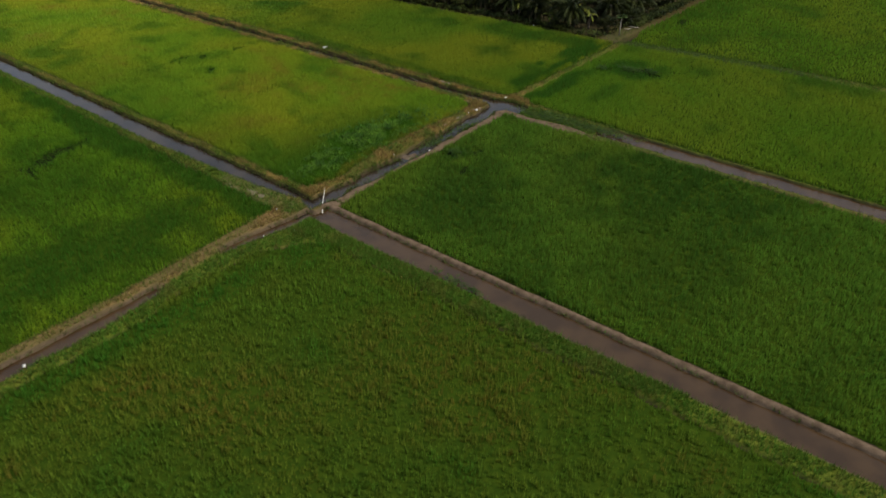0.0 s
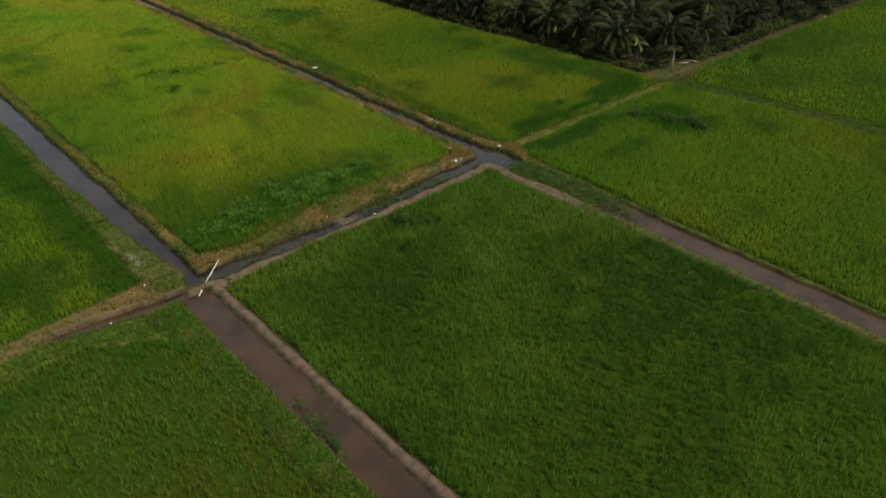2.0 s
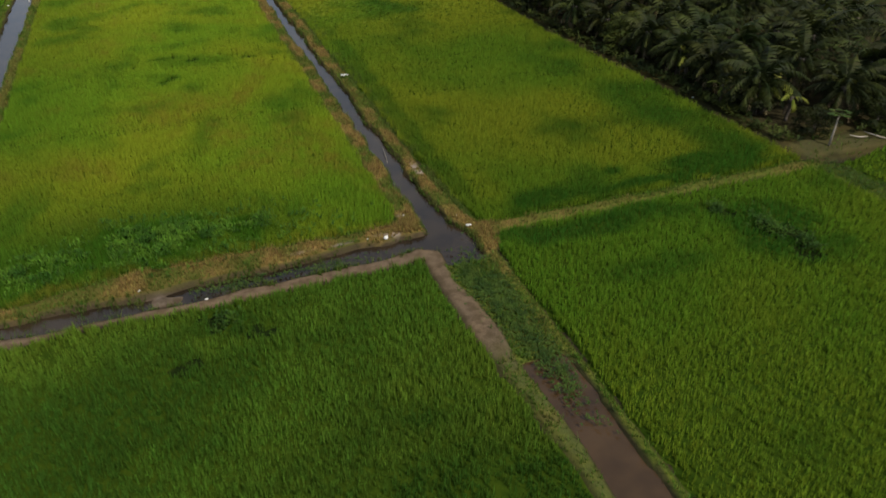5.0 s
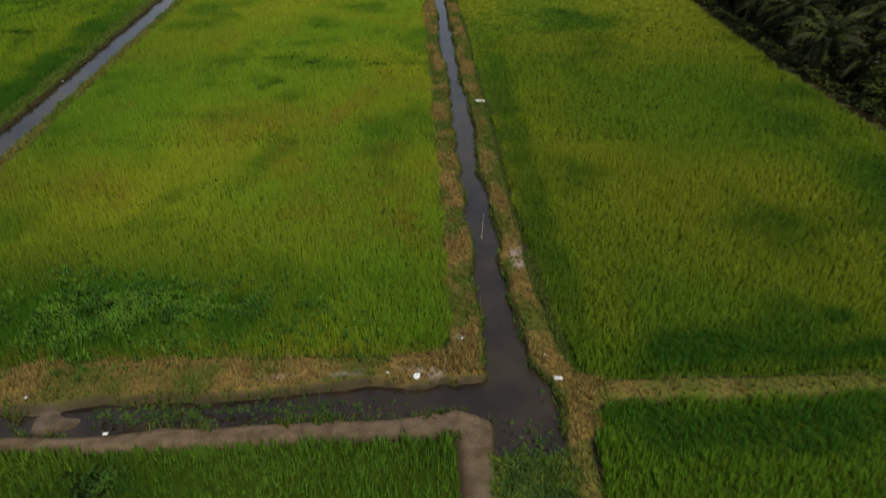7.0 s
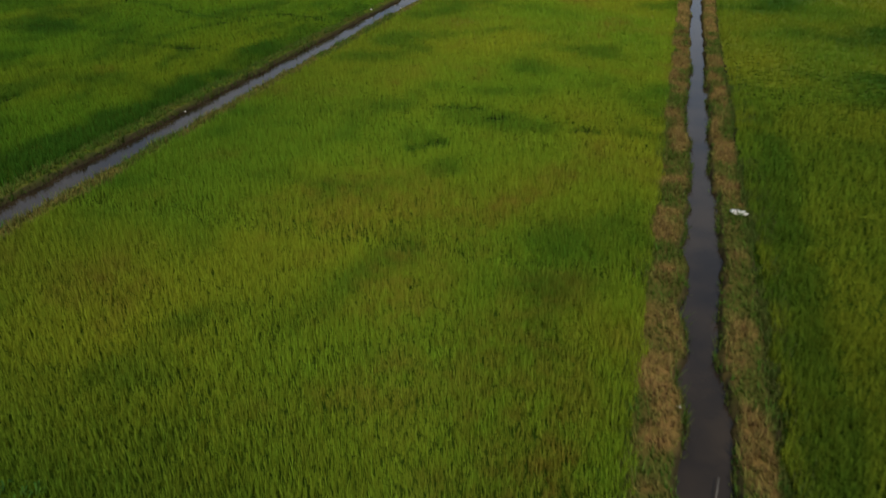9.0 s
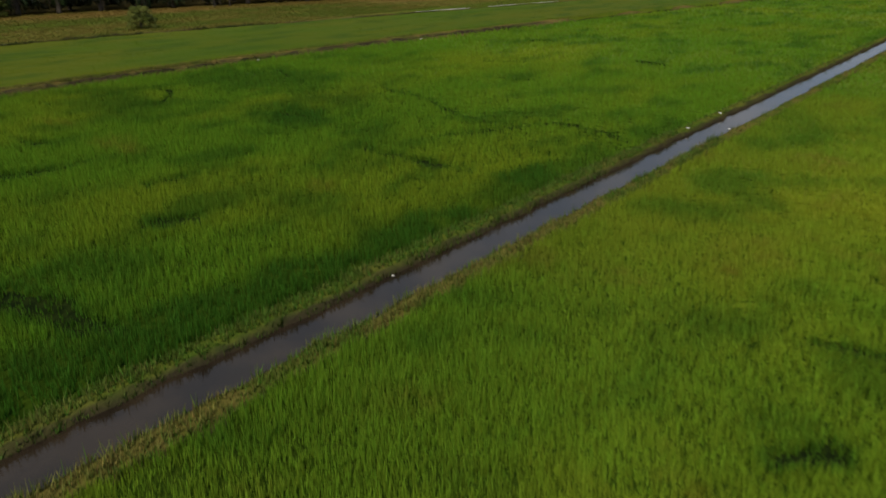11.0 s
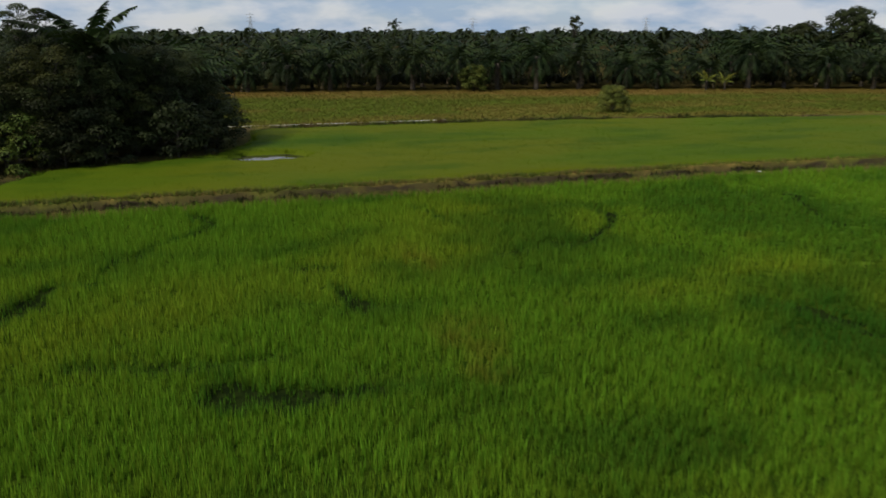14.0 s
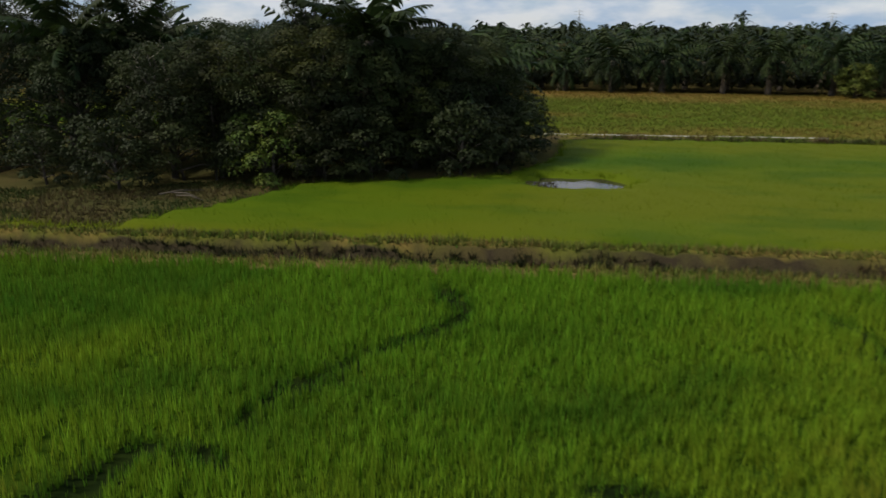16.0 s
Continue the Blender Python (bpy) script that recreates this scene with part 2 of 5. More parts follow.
#                       lush                  main                  ripe                  brown
RICE_NORTH = rice_material("rice_north", (0.058, 0.145, 0.012), (0.176, 0.285, 0.018), (0.265, 0.304, 0.020), (0.24, 0.17, 0.026), (3, 1, 0), (0.38, 0.62), (0.54, 0.72), (1, 1, 1), 0.26)
RICE_EAST = rice_material("rice_east", (0.040, 0.110, 0.011), (0.120, 0.205, 0.015), (0.200, 0.236, 0.017), (0.20, 0.165, 0.022), (9, 4, 0), (0.36, 0.56), (0.66, 0.82), (1, 1, 1), 0.22, 0.11, 0.9)
RICE_CORNER = rice_material("rice_corner", (0.042, 0.115, 0.012), (0.108, 0.205, 0.015), (0.160, 0.225, 0.017), (0.16, 0.15, 0.018), (4, 9, 0), (0.42, 0.66), (0.7, 0.84), (1, 1, 1), 0.2, 0.12, 0.8)
# Stem sheets are coloured dark to carry the shade between rice blades.
RICE_SHADE_STEM = leaf_litter("rice_shade_stems", (0.018, 0.035, 0.0035), (0.027, 0.045, 0.004))
# Trail bottoms: wet mud with the trampled hollows' shade in its colour.
TRAIL_SHADE_MUD = leaf_litter("trail_shade_mud", (0.006, 0.011, 0.003), (0.012, 0.020, 0.004))
RICE_SHADE_STEM_BRIGHT = leaf_litter("rice_shade_stems_bright", (0.016, 0.032, 0.003), (0.026, 0.044, 0.004))
RICE_SHADE_STEM_MID = leaf_litter("rice_shade_stems_mid", (0.016, 0.034, 0.003), (0.026, 0.046, 0.004))
RICE_MIDDLE = rice_material("rice_middle", (0.046, 0.105, 0.013), (0.094, 0.184, 0.019), (0.125, 0.195, 0.020), (0.14, 0.15, 0.018), (5, 8, 0), (0.42, 0.65), (0.7, 0.85), (1, 1, 1), 0.32)
RICE_SOUTH = rice_material("rice_south", (0.055, 0.145, 0.014), (0.092, 0.168, 0.016), (0.125, 0.165, 0.017), (0.17, 0.125, 0.022), (1, 7, 0), (0.40, 0.6), (0.56, 0.70), (1, 1, 1), 0.3)
RICE_WEST = rice_material("rice_west", (0.043, 0.112, 0.010), (0.112, 0.216, 0.013), (0.172, 0.240, 0.014), (0.19, 0.165, 0.02), (6, 2, 0), (0.42, 0.66), (0.66, 0.80), (1.6, 0.8, 1), 0.28)
RICE_FAR = rice_material("rice_far", (0.046, 0.104, 0.006), (0.082, 0.142, 0.006), (0.114, 0.144, 0.007), (0.14, 0.13, 0.010), (2, 5, 0), (0.36, 0.64), (0.78, 0.95), (1.6, 0.6, 1), 0.08)


# ---- geometry helpers ----
def smooth(lo, hi, v):
    t = np.clip((np.asarray(v, float) - lo) / (hi - lo), 0, 1)
    return t * t * (3 - 2 * t)


def lattice(i, j, seed):
    h = np.sin(i * 127.1 + j * 311.7 + seed * 74.7) * 43758.5453
    return h - np.floor(h)


def vnoise(x, y, scale, seed=0):
    """Smooth value noise from 0 to 1; scale: metres from bump to bump."""
    x, y = np.asarray(x, float) / scale, np.asarray(y, float) / scale
    i, j = np.floor(x), np.floor(y)
    u, v = smooth(0, 1, x - i), smooth(0, 1, y - j)
    a, b = lattice(i, j, seed), lattice(i + 1, j, seed)
    c, d = lattice(i, j + 1, seed), lattice(i + 1, j + 1, seed)
    return (a * (1 - u) + b * u) * (1 - v) + (c * (1 - u) + d * u) * v


def trail_distance(x, y, trails):
    """How deep a place lies in any of the trails: 1 in the middle, 0 outside."""
    x, y = np.asarray(x, float), np.asarray(y, float)
    best = np.zeros(np.broadcast(x, y).shape)
    wob = (vnoise(x, y, 1.1, 21) - 0.5) * 1.0 + (vnoise(x, y, 0.4, 22) - 0.5) * 0.5
    for radius, pts in trails:
        for (ax, ay), (bx, by) in zip(pts[:-1], pts[1:]):
            dx, dy = bx - ax, by - ay
            t = np.clip(((x - ax) * dx + (y - ay) * dy) / (dx * dx + dy * dy + 1e-9), 0, 1)
            d = np.hypot(x - ax - t * dx, y - ay - t * dy)
            best = np.maximum(best, smooth(1.25, 0.55, d / radius + wob))
    return best


def mesh_of(name, verts, tris, materials, index=None, attributes=None, flat=True):
    me = bpy.data.meshes.new(name)
    verts, tris = np.asarray(verts, np.float32), np.asarray(tris, np.int32)
    n, size = len(tris), tris.shape[1]
    me.vertices.add(len(verts))
    me.vertices.foreach_set("co", verts.ravel())
    me.loops.add(n * size)
    me.loops.foreach_set("vertex_index", tris.ravel())
    me.polygons.add(n)
    me.polygons.foreach_set("loop_start", np.arange(0, n * size, size, dtype=np.int32))
    for m in materials:
        me.materials.append(m)
    if index is not None:
        me.polygons.foreach_set("material_index", np.asarray(index, np.int32))
    if not flat:
        me.polygons.foreach_set("use_smooth", np.ones(n, bool))
    me.update(calc_edges=True)
    for key, values in (attributes or {}).items():
        a = me.attributes.new(key, "FLOAT", "POINT")
        a.data.foreach_set("value", np.asarray(values, np.float32))
    return me


def joined(pieces):
    """Vertices and triangles of several (verts, tris) pieces as one pair."""
    v, f, base = [], [], 0
    for pv, pf in pieces:
        v.append(np.asarray(pv, float).reshape(-1, 3))
        f.append(np.asarray(pf, int).reshape(-1, 3) + base)
        base += len(v[-1])
    return np.concatenate(v), np.concatenate(f)


def tube(points, radii, sides=8):
    """A tapered tube along points, closed at its ends."""
    pts = [Vector(p) for p in points]
    v, f = [], []
    for k, p in enumerate(pts):
        along = (pts[min(k + 1, len(pts) - 1)] - pts[max(k - 1, 0)]).normalized()
        side = along.cross(Vector((0.3, 0.95, 0.1))).normalized()
        up = along.cross(side)
        for s in range(sides):
            a = 2 * math.pi * s / sides
            v.append(p + (side * math.cos(a) + up * math.sin(a)) * radii[k])
    for k in range(len(pts) - 1):
        for s in range(sides):
            a, b = k * sides + s, k * sides + (s + 1) % sides
            f += [(a, b, b + sides), (a, b + sides, a + sides)]
    v += [pts[0], pts[-1]]
    n = len(v)
    for s in range(sides):
        f.append((n - 2, (s + 1) % sides, s))
        f.append((n - 1, (len(pts) - 1) * sides + s, (len(pts) - 1) * sides + (s + 1) % sides))
    return np.array([tuple(p) for p in v]), np.array(f)


def blades(x, y, z, height, width, lean, rng, count=3):
    """Tufts of slim blades that spread from one foot."""
    n = len(x)
    tall = height * rng.uniform(0.72, 1.12, n)
    v = np.empty((n, 1 + 2 * count, 3))
    v[:, 0] = np.stack([x, y, z], 1)
    first = rng.uniform(0, 2 * np.pi, n)
    for k in range(count):
        turn = first + k * 2 * np.pi / count + rng.normal(0, 0.4, n)
        h = tall * rng.uniform(0.75, 1.1, n)
        off = lean * h * rng.uniform(0.15, 1.0, n)
        w = width * rng.uniform(1.4, 2.6, n)
        face = turn + rng.uniform(0.6, 2.4, n)
        v[:, 1 + 2 * k] = np.stack([x + np.cos(face) * w, y + np.sin(face) * w, z], 1)
        v[:, 2 + 2 * k] = np.stack([x + np.cos(turn) * off, y + np.sin(turn) * off, z + h], 1)
    base = np.arange(n)[:, None] * (1 + 2 * count)
    f = np.concatenate([np.concatenate([base, base + 1 + 2 * k, base + 2 + 2 * k], 1) for k in range(count)])
    return v.reshape(-1, 3), f, np.repeat(np.arange(n), 1 + 2 * count)


def part(name, me, parent, label=""):
    ob = new(name, me)
    ob.parent = parent
    return tagged(ob, label)


def thing(name, label, category, group="", at=(0, 0, 0)):
    ob = new(name)
    ob.location = at
    ob.empty_display_size = 0.2
    return tagged(ob, label, category, group)


# ---- plan: lines of the banks, ditches and woods ----
def line(pairs):
    ys, xs = zip(*pairs)
    return lambda y: np.interp(y, ys, xs)


bund_west = line([(-40, -76.6), (10, -76.8), (66, -77.2), (90, -76.0), (126, -72.3), (230, -60.0)])
strip_edge = line([(-40, -109.0), (54, -108.6), (69, -107.5), (88, -104.0), (118, -99.0), (157, -93.0), (235, -80.0)])
palm_edge = line([(-60, -154.0), (36, -155.0), (56, -152.0), (84, -146.5), (117, -138.5), (157, -124.0), (201, -111.0), (260, -100.0)])
grove_edge = line([(-60, 27.0), (0, 25.2), (8, 24.5), (17, 23.9), (32, 22.4), (60, 22.0), (200, 20.0)])
ditch_east = line([(-60, 29.5), (-24, 27.4), (-17, 26.9), (-9, 25.8), (-1, 24.4)])
canal_b_left = line([(-60, -1.8), (-12, -2.0), (-3, -2.5), (2, -2.4), (60, -3.1), (230, -4.6)])
canal_b_right = line([(-60, 0.25), (-14, -0.1), (-4, -0.3), (-1, 0.0), (1.5, -0.75), (6, -1.2), (60, -2.0), (230, -3.5)])
cross_mid = line([(-29.6, -1.2), (-26, -1.2), (-23, -1.5), (-18, -1.4), (-12, -1.05), (-6, -0.75), (-2, -0.7)])
north_rice_south = line([(-27.5, 0.9), (-24, 0.2), (-21.7, 0.9), (-18, 1.5), (-12, 1.5), (-6, 1.4), (-3, 1.6)])
middle_rice_north = line([(-28, -3.2), (-24, -2.9), (-21, -2.4), (-18, -2.5), (-15, -2.9), (-12, -2.75), (-8, -2.5), (-3, -2.5)])
middle_rice_east = line([(-60, -2.7), (-24, -2.72), (-19, -2.8), (-13, -3.2), (-9, -3.55), (-2, -3.7)])
west_rice_south = line([(-130, -0.7), (-50, -0.5), (-45, -0.5), (-41, -0.1), (-36, 0.3), (-31, 0.5)])
south_rice_north = line([(-130, -4.2), (-45, -4.2), (-43, -3.4), (-36, -3.3), (-34.5, -4.1), (-33, -5.0), (-31.9, -6.2)])
side_ditch_north = line([(-130, -1.8), (-50, -1.8), (-43, -1.7), (-37.5, -1.1), (-35, -1.2), (-33, -1.45), (-30.4, -1.8)])
side_ditch_south = line([(-130, -2.7), (-48, -2.95), (-46, -2.8), (-43, -2.3), (-37.5, -1.6), (-35, -2.05), (-33, -2.45), (-30.4, -2.7)])
canal_west_left = line([(-60, -29.95), (-3, -29.6), (0, -28.7), (2, -28.95), (5, -29.3), (10, -29.7), (18, -29.95), (240, -29.95)])
clump_edge = line([(-40, -84.0), (4, -85.5), (14, -89.3), (24, -92.6), (28.4, -94.8), (30.7, -99.5), (31.5, -104.0)])

TRAMPLED = [
    (0.50, [(-60.0, 20.6), (-61, 21.2), (-62.2, 22.1), (-64.1, 22.5)]), (0.36, [(-64.0, 22.6), (-64.0, 23.9)]),
    (0.26, [(-65.2, 24.0), (-66, 24.1), (-69.1, 25.9), (-70.8, 27.5)]), (0.39, [(-70.8, 27.5), (-72.5, 28.3), (-73.5, 27.6), (-74.4, 27.2)]),
    (0.35, [(-63.8, 31.4), (-63.6, 32.8)]), (0.46, [(-61, 32.7), (-59.1, 33.2)]), (0.29, [(-73.5, 38.6), (-71.4, 39.4), (-70.1, 39.2), (-69.5, 39.7)]),
    (0.40, [(-63.6, 40.1), (-64.2, 41.9), (-64.4, 44.5)]), (0.27, [(-64.4, 44.5), (-67, 47.2), (-69, 48.2), (-70.5, 47.6)]),
    (0.31, [(-56.4, 24.4), (-55.4, 28), (-55.6, 30.6)]), (0.72, [(-53.5, 28.8), (-52.9, 30.2)]), (0.31, [(-52.8, 30.2), (-52.8, 32.6)]),
    (0.39, [(-46.4, 32.7), (-46.2, 35.5)]), (0.27, [(-58.7, 32.5), (-58.5, 33.2)]),
    (0.46, [(-43.2, 44.5), (-40.0, 44.3)]), (0.64, [(-39.6, 44.4), (-37.5, 44.3)]), (0.31, [(-37.5, 44.3), (-35.3, 44.6)]),
    (0.46, [(-54.2, 48.0), (-52.0, 48.4)]), (0.31, [(-70.8, 60.8), (-67, 59.0), (-64.3, 58)]), (0.27, [(-56, 60), (-50, 58.5), (-45.4, 55.8), (-41, 55)]),
    (0.36, [(-41.3, 49.5), (-39.5, 54.0), (-37.9, 57.7), (-34.0, 57.2), (-31.6, 55.6)]), (0.67, [(-41.0, 30.4), (-40.2, 31.2)]),
    (0.81, [(-38.4, 22.4), (-36.4, 23.3)]), (0.36, [(-36.4, 23.3), (-33.6, 23.6)]), (0.31, [(-42.4, 23.2), (-40.2, 21.8), (-37, 22.6), (-34.2, 23.0)]),
    (0.31, [(-40.6, 19.4), (-40.2, 21.8)]), (0.46, [(-52.0, 70.0), (-48.5, 71.5)]), (0.46, [(-58.0, 78.0), (-55.0, 80.0)]), (0.54, [(-46.0, 88.0), (-43.0, 87.0)]),
    (0.46, [(-66.0, 96.0), (-62.0, 97.5)]),
]
TRAMPLED = [(r * (0.72 if r < 0.5 else 0.9), p) for r, p in TRAMPLED]
THIN_NORTH = [(0.45, [(-12.6, 35.3), (-12.2, 35.9)]), (0.3, [(-16.0, 36.6), (-13.5, 36.8)]), (0.3, [(-8.2, 35.0), (-7.4, 34.8)]), (0.35, [(-15.4, 30.2), (-14.5, 31.0)]),
              (0.4, [(-18.0, 4.1), (-17.0, 4.6)]), (0.35, [(-15.0, 4.6), (-14.2, 5.0)]), (0.35, [(-12.4, 4.6), (-11.6, 4.8)]), (0.35, [(-24.6, 3.6), (-23.6, 3.4)])]
THIN_CORNER = [(0.7, [(16.2, -6.0), (17.2, -7.4), (16.4, -9.0)]), (0.4, [(14.0, -3.0), (15.2, -4.2)])]


# ---- ground: one sheet to the horizon, with ditches cut into it ----
def stops(*spans):
    """Grid lines from (from, to, step) spans."""
    out = []
    for a, b, s in spans:
        out.append(np.arange(a, b, s))
    return np.unique(np.round(np.concatenate(out), 4))


gx = stops((-1500, -400, 220), (-400, -160, 24), (-160, -116, 4), (-116, -106, 0.8), (-106, -83, 2.0), (-83, -75.5, 0.3), (-75.5, -54, 2.4),
           (-54, -33, 1.0), (-33, -25.8, 0.16), (-25.8, -5, 0.8), (-5, 2.2, 0.16), (2.2, 23, 1.2), (23, 30, 0.5), (30, 100, 4), (100, 400, 50), (400, 1501, 220))
gy = stops((-1500, -300, 240), (-300, -70, 23), (-70, -46, 2), (-46, -5.5, 0.5), (-5.5, 4.0, 0.14), (4.0, 75, 0.4), (75, 130, 1.1), (130, 300, 6), (300, 600, 60), (600, 1501, 220))
GX, GY = np.meshgrid(gx, gy, indexing="ij")


def ground_height(x, y):
    """The height of the ground and its masks: grass, straw, mud, ash."""
    x, y = np.asarray(x, float), np.asarray(y, float)
    e1 = (vnoise(x, y, 1.3, 1) - 0.5) * 0.5 + (vnoise(x, y, 0.45, 2) - 0.5) * 0.22
    lump = (vnoise(x, y, 0.9, 3) - 0.5) * 0.10 + (vnoise(x, y, 0.35, 4) - 0.5) * 0.05
    z = np.full(x.shape, -0.12)
    grass = np.zeros(x.shape)
    straw, mud, ash = np.zeros(x.shape), np.zeros(x.shape), np.zeros(x.shape)

    def bank(inside, height, g, s, m):
        nonlocal z, grass, straw, mud
        k = smooth(-0.18, 0.18, inside)
        z = z * (1 - k) + (height + lump) * k
        grass, straw, mud = grass * (1 - k) + g * k, straw * (1 - k) + s * k, mud * (1 - k) + m * k

    def cut(inside, depth, m=0.3, rim=0.14):
        nonlocal z, grass, straw, mud, ash
        k = smooth(-0.16, 0.16, inside)
        z = z * (1 - k) + depth * k
        k = smooth(-rim - 0.14, -rim + 0.1, inside)
        grass, straw, ash = grass * (1 - k), straw * (1 - k), ash * (1 - k)
        mud = mud * (1 - k) + m * k

    drift = vnoise(x, y, 2.3, 7) * 0.6 + vnoise(x, y, 0.8, 8) * 0.4
    dryness = smooth(0.38, 0.62, drift)
    # meadow and strip beyond the western fields
    meadow = smooth(0.40, 0.66, vnoise(x, y * 0.35, 5.5, 61) * 0.65 + vnoise(x, y * 0.5, 1.6, 62) * 0.35)
    bank(np.minimum(strip_edge(y) - 1.0 - x, x + 400), 0.05, 0.95, np.clip(0.45 * meadow + 0.75 * smooth(14, 3, x - palm_edge(y)), 0, 1), 0.0)
    # Most banks stop short of the rice; the dark soil gap paints edge shade.
    # banks of the long ditches
    bank(np.minimum.reduce([x + 30.85, -27.2 - x, y - 0.2]), 0.10, 0.95, 0.22 * dryness, 0.0)
    bank(np.minimum.reduce([-27.15 - x, x + 28.4, y - 0.2]) + e1 * 0.4, 0.10, 0.85, (0.12 + 0.35 * dryness) * (1 + smooth(12, 6, y)), 0.0)
    bank(np.minimum.reduce([x - canal_b_left(y) + 1.25 + e1 * 0.3, canal_b_right(y) + 1.05 + e1 * 0.3 - x, y - 0.2]), 0.14, 0.55, 0.15 + 0.85 * dryness, 0.0)
    # banks of the cross ditch
    bank(np.minimum.reduce([x + 28.0, -2.3 - x, y - cross_mid(x), north_rice_south(x) + 0.1 - y]), 0.12, 0.5, 0.2 + 0.8 * dryness, 0.0)
    bank(np.minimum.reduce([x + 28.0, -2.0 - x, y - middle_rice_north(x) - 0.12, cross_mid(x) - y]), 0.04, 0.2, 0.3 * dryness, 0.85)
    # earth path beside the brown canal, and the one beside the near eastern ditch
    bank(np.minimum.reduce([x + 29.0, -27.62 - x, -1.9 - y]) + e1 * 0.25, 0.12, 0.1, 0.15 * dryness, 0.9)
    bank(np.minimum.reduce([x - middle_rice_east(y) - 0.1, canal_b_left(y) + 0.1 - x, -1.3 - y]) + e1 * 0.2, 0.06, 0.15 + 0.6 * smooth(-9, -13, y), 0.3 * dryness, 0.75 - 0.55 * smooth(-9, -13, y))
    bank(np.minimum.reduce([x - canal_b_right(y), 0.45 - x, -0.8 - y]), 0.05, 0.9, (0.12 + 0.38 * smooth(-12, -6, y)) * dryness, 0.05)
    # east path and the corner by the grove
    bank(np.minimum.reduce([x - 0.2, 25.5 - x, y + 0.72 + 0.3 * smooth(11, 7, x), 0.0 + 0.2 * smooth(2, 0.5, x) + 0.2 * smooth(12, 16, x) - y]) + e1 * 0.2, 0.08, 0.8, (0.12 + 0.3 * dryness) * (1 + 1.4 * smooth(5, 1, x)), 0.05)
    bank(np.minimum.reduce([x - canal_b_right(y) - 0.05, 1.2 - x, y + 2.9 - 0.7 * smooth(0, 1.4, x), 1.6 - y - 1.3 * smooth(0, 0.5, x)]) + e1 * 0.3, 0.12, 0.4, 0.9, 0.0)
    bank(np.minimum.reduce([x - grove_edge(y) + 0.2, y + 0.3]), 0.0, 0.12, 0.15 * dryness, 0.05)
    bank(np.minimum.reduce([x - 25.3, 34 - x, y - 0.4, 2.8 - y]) + e1, 0.08, 0.3, 0.15 * dryness, 0.22)
    bank(np.minimum.reduce([x - ditch_east(y), ditch_east(y) + 2.0 - x, -0.6 - y]), -0.08, 0.6, 0.0, 0.0)
    # dry bund and weedy side ditch south of the big western field
    bank(np.minimum.reduce([x + 130, -28.6 - x, y - side_ditch_south(x) + 0.3, west_rice_south(x) - 0.15 - y]) + e1 * 0.3, 0.14, 0.45, 0.45 + 0.55 * dryness, 0.25)
    bank(np.minimum.reduce([x + 130, -30.1 - x, y - south_rice_north(x), 0.2 + side_ditch_south(x) - y]) + e1 * 0.2, 0.04, 1.0, 0.12 * dryness, 0.0)
    bank(np.minimum.reduce([x + 31.9, -30.1 - x, -2.7 - y]) + e1 * 0.2, 0.06, 1.0, 0.12 * dryness, 0.0)
    bank(np.minimum.reduce([x + 31.0, -28.6 - x, y + 1.2, 8.0 - y]) + e1, 0.07, 0.75, 0.5 * dryness, 0.25)
    # bund and ditch west of the big field
    w = x - bund_west(y)
    bank(np.minimum(w + 3.0, 0.5 - w), 0.10, 0.75, 0.25 + 0.5 * dryness, 0.0)
    ridge = smooth(0.7, 0.2, np.abs(w + 2.5 + e1))
    z += 0.16 * ridge
    grass = np.maximum(grass, ridge)
    bank(np.minimum(w + 0.8, 0.6 - w) + e1 * 0.6, 0.06, 0.45, 0.3 + 0.4 * dryness, 0.2)
    cut(np.minimum(w + 1.95, -0.6 - w) + e1 * 0.5, -0.5, 0.12, 0.2)
    # clump floor and the worn wet corner beside it, darkened for the trees' shade
    bank(np.minimum(clump_edge(y) - x, x + 112) + np.minimum(0, 31.5 - y) * 2, 0.1, 0.35, 0.3 * dryness, 0.2)
    bank(np.minimum.reduce([x + 92, -80 - x, y + 8, 15.0 - y]) + e1, -0.03, 0.25, 0.12 * dryness, 0.12)
    # ditch beyond the strip
    s = x - strip_edge(y)
    cut(np.minimum(s + 3.2, -1.6 - s) + e1 * 0.6, -0.3, 0.5)
    # Palm and grove shade put into the ground colour by fading to dark soil.
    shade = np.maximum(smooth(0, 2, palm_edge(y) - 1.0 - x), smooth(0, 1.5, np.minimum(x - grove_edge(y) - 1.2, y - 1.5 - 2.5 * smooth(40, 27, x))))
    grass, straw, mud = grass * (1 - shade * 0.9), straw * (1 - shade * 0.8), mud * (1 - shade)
    # water channels
    cut(np.minimum.reduce([x - canal_west_left(y), -27.95 - x - 0.12 * vnoise(x, y, 6, 9), y + 1.3 + 0.6 * smooth(-27.5, -29, x)]) + e1 * 0.45, -0.55, 0.12)
    cut(np.minimum.reduce([x - canal_b_left(y), canal_b_right(y) - x, y + 3.2]) + e1 * 0.75 - 0.08, -0.55, 0.1)
    bank(np.minimum.reduce([x - canal_b_left(y) + 0.1, canal_b_right(y) + 0.1 - x, y + 14.5, -3.3 - y]) + e1, -0.08, 1.0, 0.15 * dryness, 0.1)
    cut(np.minimum.reduce([x - canal_b_left(y), canal_b_right(y) - x, -12.0 - y]) + e1 * 0.6, -0.38, 0.08)
    cut(np.minimum.reduce([0.66 - np.abs(y - cross_mid(x)) + e1 * 0.9 + (vnoise(x, y, 3.1, 15) - 0.5) * 0.3, x + 29.0, -2.0 - x]), -0.42, 0.2)
